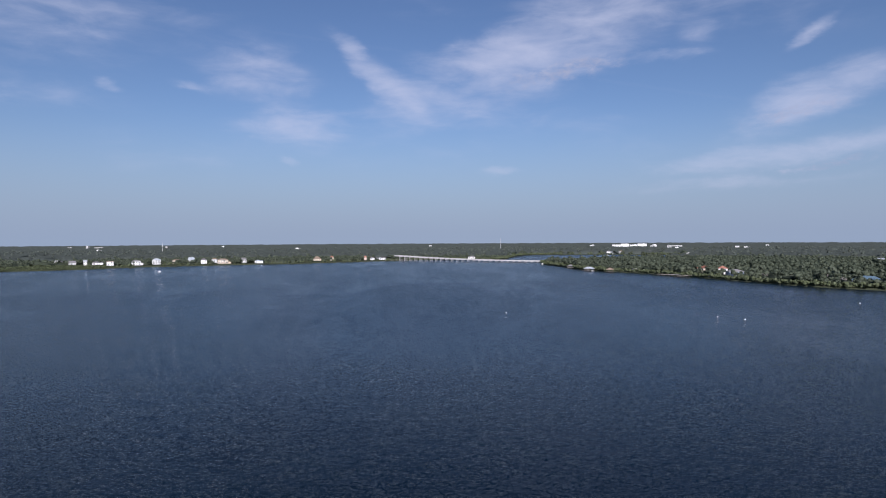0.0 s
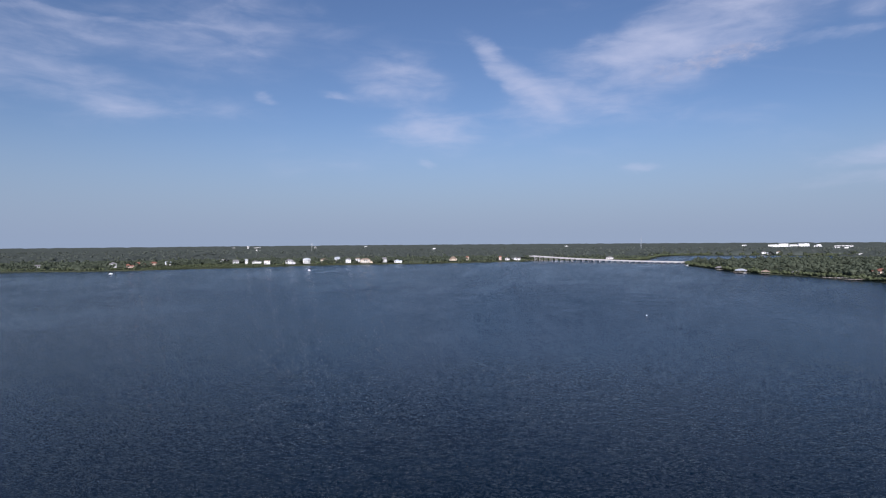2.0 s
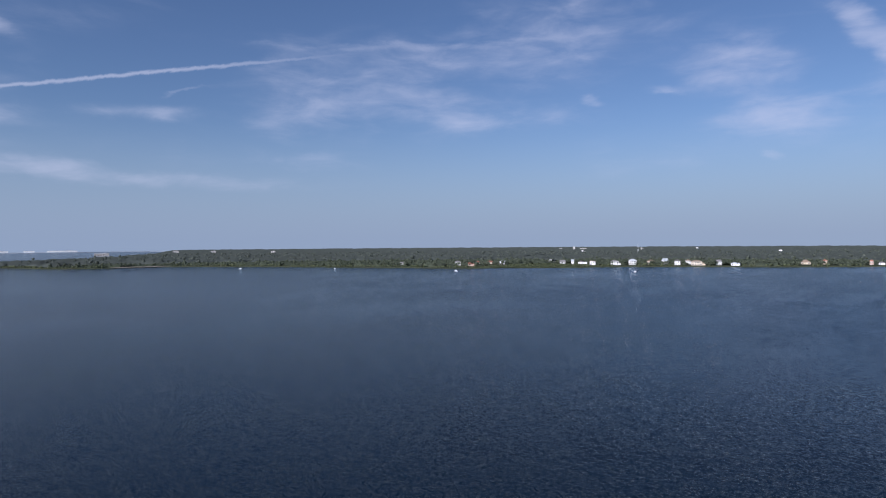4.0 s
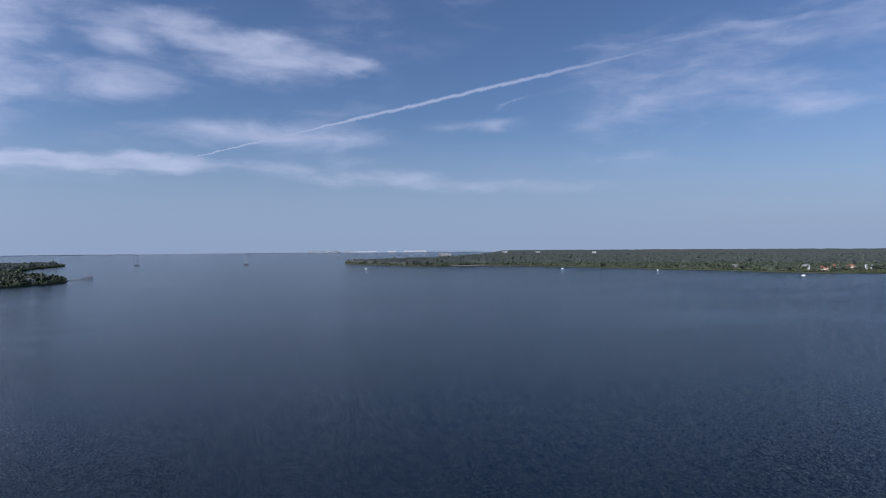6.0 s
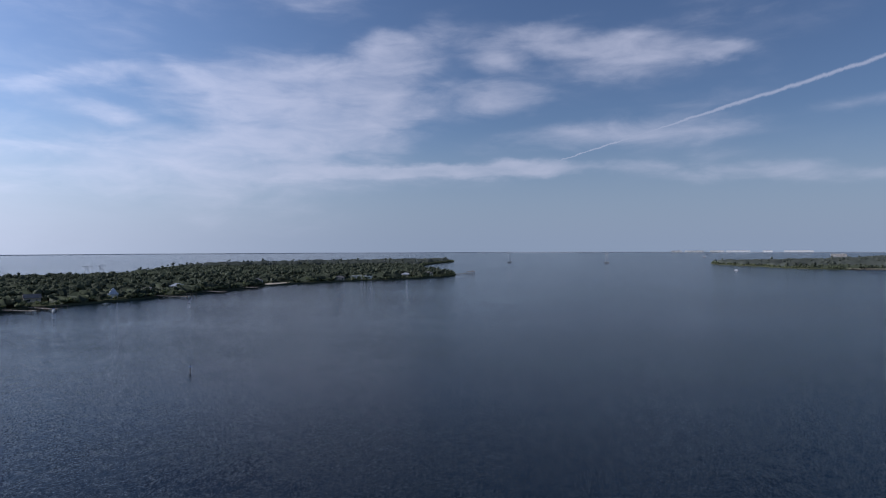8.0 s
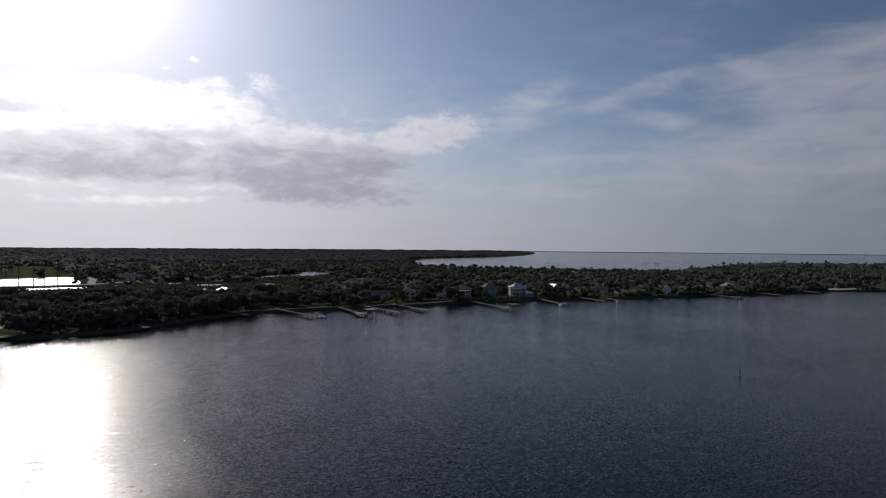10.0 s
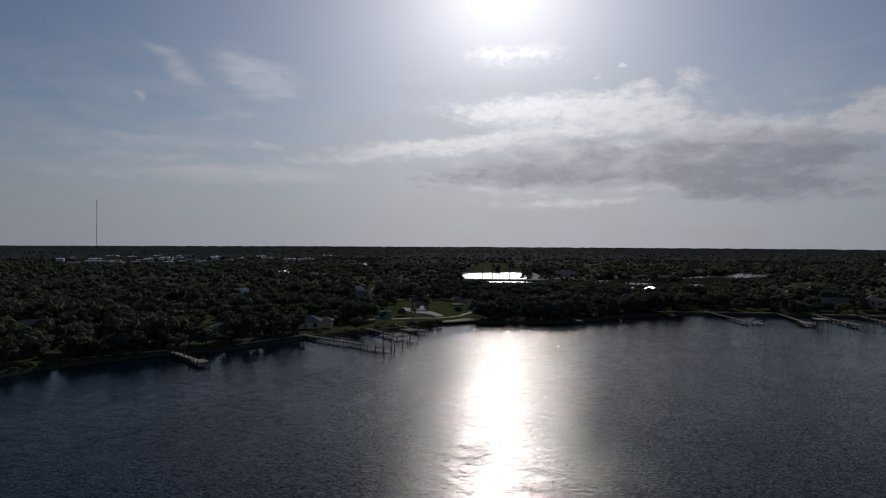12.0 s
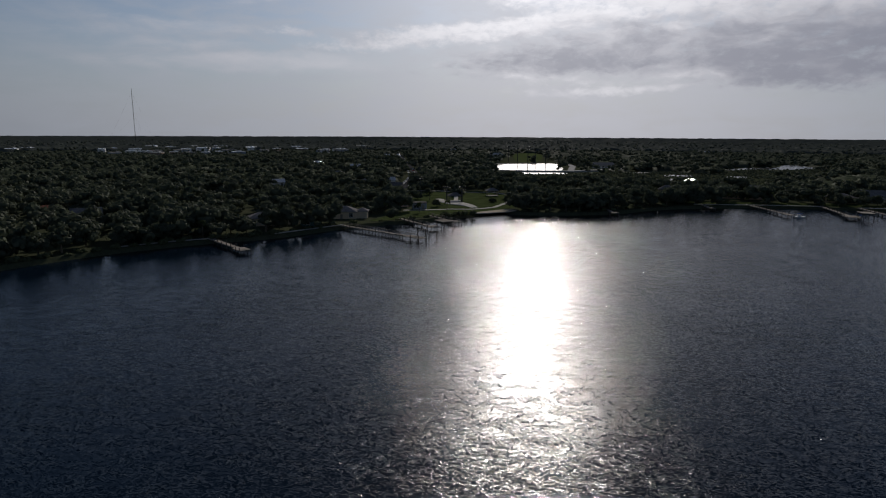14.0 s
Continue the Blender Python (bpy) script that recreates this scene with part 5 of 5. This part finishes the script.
for nm, near, far, gap, lo, hi, kinds, mat, text in (
        ("woods_near", 225, 500, 7.8, 140, 232, near_kinds, LEAVES, "dense dark oak woods and gardens behind the shore"),
        ("woods_middle", 500, 900, 10.8, 96, 232, mid_kinds, LEAVES, "dense oak woods beyond the gardens"),
        ("woods_east", 560, 1000, 8.6, -40, 0, mid_kinds, LEAVES, "green oak woods behind the mangrove shore"),
        ("woods_far", 900, 1320, 11.4, 76, 232, wide_kinds, LEAVES, "woods of the low plain"),
        ("woods_north", 980, 1320, 9.6, -40, 84, wide_kinds, LEAVES, "woods behind the far shore"),
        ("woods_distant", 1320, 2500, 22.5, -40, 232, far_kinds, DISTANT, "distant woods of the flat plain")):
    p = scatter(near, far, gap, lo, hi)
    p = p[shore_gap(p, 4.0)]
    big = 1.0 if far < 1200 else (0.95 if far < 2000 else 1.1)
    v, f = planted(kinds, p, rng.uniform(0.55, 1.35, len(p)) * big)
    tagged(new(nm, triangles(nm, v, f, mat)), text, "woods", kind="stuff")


def canopy(radii, step, low, high, keep_clear=False):
    """A closed roof of leaves over the land at the given distances."""
    bear = np.arange(-46, 236, step)
    v, f, index = [], [], {}
    d, b = np.meshgrid(radii, np.radians(bear), indexing="ij")
    x, y = -np.sin(b) * d, np.cos(b) * d
    x, y = x + rng.uniform(-5, 5, x.shape), y + rng.uniform(-5, 5, x.shape)
    grow = 1 + 7.0 / d[0::2]
    x[1::2], y[1::2] = x[0::2] * grow, y[0::2] * grow  # each second row is the steep top of the row before it
    ok = (inside(NORTH, x.ravel(), y.ravel()) | inside(SOUTH, x.ravel(), y.ravel())).reshape(x.shape)
    for c in CLEAR if keep_clear else ():
        ok &= ~inside(c, x.ravel(), y.ravel()).reshape(x.shape)
    deep = ok.copy()
    for a, s in ((0, 1), (0, -1), (1, 1), (1, -1)):
        deep &= np.roll(ok, s, a)
    z = rng.uniform(low, low + 0.3 * (high - low), x.shape)
    z[1::2] = rng.uniform(low + 0.4 * (high - low), high, x[1::2].shape)
    z = np.where(deep, z, 1.0)
    num = np.arange(x.size).reshape(x.shape)
    q = ok[:-1, :-1] & ok[1:, :-1] & ok[:-1, 1:] & ok[1:, 1:] & (x[1:, 1:] ** 2 + y[1:, 1:] ** 2 < REACH ** 2)
    a, b_, c, e = num[:-1, :-1][q], num[1:, :-1][q], num[1:, 1:][q], num[:-1, 1:][q]
    tri = np.concatenate([np.stack([a, c, b_], 1), np.stack([a, e, c], 1)])
    return np.stack([x.ravel(), y.ravel(), z.ravel()], 1), tri


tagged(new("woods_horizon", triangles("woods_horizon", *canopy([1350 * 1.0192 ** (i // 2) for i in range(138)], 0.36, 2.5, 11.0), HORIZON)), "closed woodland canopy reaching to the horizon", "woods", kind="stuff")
tagged(new("undergrowth", triangles("undergrowth", *canopy([480 * 1.0215 ** (i // 2) for i in range(98)], 0.45, 1.8, 8.0, True), LEAVES)),
       "dense undergrowth below the trees", "undergrowth", kind="stuff")

# ---------------------------------------------------------------- single trees
def tree_template(name, seed, tall, spread, label, leaves=34, lumps=13, size=0.75, mat=None):
    """A trunk with limbs and a crown of leaf clumps with gaps."""
    r = np.random.default_rng(seed)
    t = thing(name, pose(0, 0, 0), label, "tree")
    wood = Shape().rod((0, 0, -0.3), (0.15, 0.1, tall * 0.42), tall * 0.035, tall * 0.024, 8)
    for k in range(6):
        a, up = k * 1.05 + r.uniform(0, 0.5), r.uniform(0.28, 0.45)
        reach = spread * r.uniform(0.45, 0.8)
        mid = (reach * 0.5 * math.cos(a), reach * 0.5 * math.sin(a), tall * (up + 0.17))
        wood.rod((0.1, 0.05, tall * up), mid, tall * 0.016, tall * 0.011, 5)
        wood.rod(mid, (reach * math.cos(a), reach * math.sin(a), tall * (up + 0.28)), tall * 0.011, tall * 0.004, 5)
    part("trunk", wood, BARK, t)
    v, f = crown_arrays(lumps, leaves, size, spread, tall, seed)
    part("crown", triangles("crown", v, f, mat or LEAVES), None, t)
    return t


def palm_template(tall, label, seed):
    r = np.random.default_rng(seed)
    t = thing("palm", pose(0, 0, 0), label, "palm tree")
    wood = Shape()
    bend = [(0.05 * tall * (k / 5) ** 2, 0, tall * k / 5 - 0.2) for k in range(6)]
    for a, b in zip(bend, bend[1:]):
        wood.rod(a, b, 0.2, 0.18, 7)
    part("trunk", wood, BARK, t)
    v, f = [], []
    top = np.array(bend[-1])
    for k in range(26):
        a, up = r.uniform(0, 2 * math.pi), r.uniform(-0.5, 1.0)
        d, side = np.array([math.cos(a), math.sin(a), 0]), np.array([-math.sin(a), math.cos(a), 0])
        long = r.uniform(1.8, 2.6)
        line = [top + d * long * q + np.array([0, 0, up * long * q - 1.3 * q * q * long * 0.6]) for q in (0, 0.35, 0.7, 1.0)]
        for i in range(3):
            n = len(v)
            w0, w1 = (0.15, 0.45, 0.4, 0.05)[i], (0.15, 0.45, 0.4, 0.05)[i + 1]
            v += [line[i] + side * w0, line[i] - side * w0, line[i + 1] - side * w1 - (0, 0, 0.12), line[i + 1] + side * w1 - (0, 0, 0.12)]
            f += [(n, n + 1, n + 2), (n, n + 2, n + 3)]
    part("fronds", triangles("fronds", np.array(v), np.array(f), FROND), None, t)
    return t


OAKS = [tree_template("oak_tree", 200 + i, (10.5, 12.5, 9.0, 11.5)[i], (5.5, 6.5, 5.0, 5.0)[i], "broad dark green oak near the shore") for i in range(4)]
PINE = tree_template("pine_tree", 230, 15, 3.6, "tall slim pine above the oaks", 26, 12, 0.7)
PALMS = [palm_template(8.5, "slender palm beside a garden", 240), palm_template(6.5, "short palm beside a path", 241)]
BUSH = tree_template("mangrove_bush", 250, 4.2, 3.4, "low rounded mangrove bush at the waterline", 30, 9, 0.5, MANGROVE)
USED = set()


def plant(kind, x, y, size=1.0, z=1.1):
    m = pose(x, y, z, 0, 0, rng.uniform(0, 360)) @ Matrix.Scale(size, 4)
    if kind.name in USED:
        copy_thing(kind, m)
    else:
        USED.add(kind.name)
        kind.matrix_basis = m


def along(outline, lo, hi, inland, gap):
    """Places at even steps along the shore between two bearings, moved inland."""
    out, run = [], 0.0
    k = len(outline)
    for i in range(k):
        a, b = outline[i], outline[(i + 1) % k]
        t = (b - a)
        n = Vector((-t.y, t.x)).normalized()
        while run < t.length:
            p = a + t * (run / t.length) + n * inland * rng.uniform(0.6, 1.5)
            g = math.degrees(math.atan2(-p.x, p.y)) % 360
            if (lo <= g <= hi or lo <= g - 360 <= hi) and p.length < 1900:
                out.append(p)
            run += gap * rng.uniform(0.6, 1.4)
        run -= t.length
    return out


def free(p):
    x, y = np.array([p.x]), np.array([p.y])
    return not any(inside(c, x, y)[0] for c in CLEAR)


count = 0
for p in along(SOUTH, 140, 229, 9, 8.5) + along(SOUTH, 158, 229, 24, 11):
    if free(p) and count < 230:
        plant(OAKS[int(rng.integers(0, 4))] if rng.uniform() < 0.86 else (PALMS[0] if rng.uniform() < 0.7 else PINE), p.x, p.y, rng.uniform(0.7, 1.1))
        count += 1
for p in along(SOUTH, 172, 229, 3.5, 9) + along(SOUTH, 203, 229, 1.0, 5):
    if free(p):
        plant(BUSH, p.x, p.y, rng.uniform(0.5, 1.0), 0.7)
for p in along(SOUTH, 144, 178, 11, 13):
    plant(OAKS[int(rng.integers(0, 4))] if rng.uniform() < 0.6 else PALMS[int(rng.integers(0, 2))], p.x, p.y, rng.uniform(0.45, 0.8))
for x, y, s in ((71, -322, 0.5), (44, -350, 0.45), (46, -353, 0.4), (70, -382, 0.8), (73, -386, 0.7), (38, -360, 0.35), (90, -357, 0.8), (105, -361, 1.0), (90, -384, 0.8), (98, -340, 1.0), (102, -325, 1.0), (60, -418, 1.0), (48, -412, 0.9), (84, -290, 0.6)):
    plant(OAKS[int(s * 10) % 4], x, y, s)
for x, y in ((63, -310), (74, -296), (90, -292), (100, -318), (82, -352), (112, -236), (120, -228), (-90, -392), (-112, -388), (-140, -392), (-200, -388)):
    plant(PALMS[int(abs(x) / 2) % 2], x, y, 1.0)
for x, y in ((54, -289), (51, -292), (48, -296), (57, -286), (52, -295)):
    plant(BUSH, x, y, 1.0, 0.8)

for k, x in enumerate((-112, -122, -134, -146, -155, -166, -176, -186, -198, -208, -226, -240)):
    plant(OAKS[k % 4], x, -390 - 3 * math.sin(k * 2.1), 0.62 + 0.07 * (k * 5 % 4))
plant(PINE, 128, -262, 1.0)

# the front row of the eastern and far shores
for p in along(NORTH, -42, -6, 9, 11) + along(NORTH, 8, 40, 16, 24):
    if free(p):
        pick = rng.uniform()
        plant(OAKS[int(rng.integers(0, 4))] if pick < 0.7 else (PALMS[int(pick * 100) % 2] if pick < 0.9 else PINE), p.x, p.y, rng.uniform(0.6, 1.15))


def bare_tree():
    """A leafless grey tree: forked limbs and fine twigs."""
    r = np.random.default_rng(260)
    t = thing("bare_tree", pose(0, 0, 0), "leafless grey tree standing in the mangroves", "tree")
    part("trunk", Shape().rod((0, 0, -0.3), (0.1, 0, 4.5), 0.22, 0.14, 7), DEADWOOD, t)
    twigs = Shape()
    for k in range(11):
        a, up = k * 0.9 + r.uniform(0, 0.5), r.uniform(2.0, 4.4)
        mid = (1.4 * math.cos(a), 1.4 * math.sin(a), up + 1.5)
        twigs.rod((0.06, 0, up), mid, 0.1, 0.07, 4)
        for _ in range(4):
            b = a + r.uniform(-0.8, 0.8)
            twigs.rod(mid, (mid[0] + 1.5 * math.cos(b), mid[1] + 1.5 * math.sin(b), mid[2] + r.uniform(0.8, 2.6)), 0.06, 0.03, 4)
    part("limbs", twigs, DEADWOOD, t)
    return t


BARE = bare_tree()
for k in range(14):
    plant(BARE, 296 + 40 * (k / 13) + 6 * math.sin(k * 2.3), 590 - 70 * (k / 13) + 8 * math.cos(k * 1.7), 0.9 + 0.06 * (k % 4), 1.1)

# mangroves too many to count along the far, northern and western shores
fringe = [crown_arrays(2, 6, 1.0, 3.4, 4.2, 300 + i) for i in range(4)]
places = [p for o, lo, hi, inl, gap in ((NORTH, -42, 6, 1.2, 3.2), (NORTH, -42, -4, -1.0, 3.0), (NORTH, 6, 26, 1.5, 5), (NORTH, 26, 84, 1.5, 4.5), (SOUTH, 96, 150, 1.5, 4.5)) for p in along(o, lo, hi, inl, gap)]
extra = [p for o, lo, hi, inl, gap in ((NORTH, -42, -2, 8, 4), (NORTH, 30, 46, 12, 4)) for p in along(o, lo, hi, inl, gap)]
spots_ = np.array([(p.x, p.y) for p in places + extra])
open_ground = np.zeros(len(spots_), bool)
for c in CLEAR:
    open_ground |= inside(c, spots_[:, 0], spots_[:, 1])
spots_ = spots_[~open_ground]
tufts = np.stack([rng.uniform(-680, -460, 900), rng.uniform(750, 1020, 900)], 1)
tufts = tufts[inside([Vector(p) for p in SHORE_MEADOW], tufts[:, 0], tufts[:, 1])]
spots_, sizes_ = np.concatenate([spots_, tufts]), np.concatenate([rng.uniform(0.65, 1.25, len(spots_)), rng.uniform(0.3, 0.55, len(tufts))])
v, f = planted(fringe, spots_, sizes_)
tagged(new("mangrove_fringe", triangles("mangrove_fringe", v, f, MANGROVE)), "light green mangrove fringe along the waterline", "mangroves", kind="stuff")

low_kinds = [crown_arrays(1, 8, 0.9, 3.0, 3.6, 320 + i) for i in range(5)]
low = []
for zone, n in ((POND_SCRUB, 3600), (LONG_SCRUB, 1800)):
    xs, ys = [p[0] for p in zone], [p[1] for p in zone]
    p = np.stack([rng.uniform(min(xs), max(xs), n), rng.uniform(min(ys), max(ys), n)], 1)
    p = p[inside([Vector(q) for q in zone], p[:, 0], p[:, 1])]
    for c in CLEAR:
        if not any(c is g for g in SCRUB_GROUND):  # ponds and roads stay open
            p = p[~inside(c, p[:, 0], p[:, 1])]
    low.append(p)
low = np.concatenate(low)
v, f = planted(low_kinds, low, rng.uniform(0.35, 0.75, len(low)))
tagged(new("pond_scrub", triangles("pond_scrub", v, f, LEAVES)), "low dark scrub round the ponds", "scrub", kind="stuff")
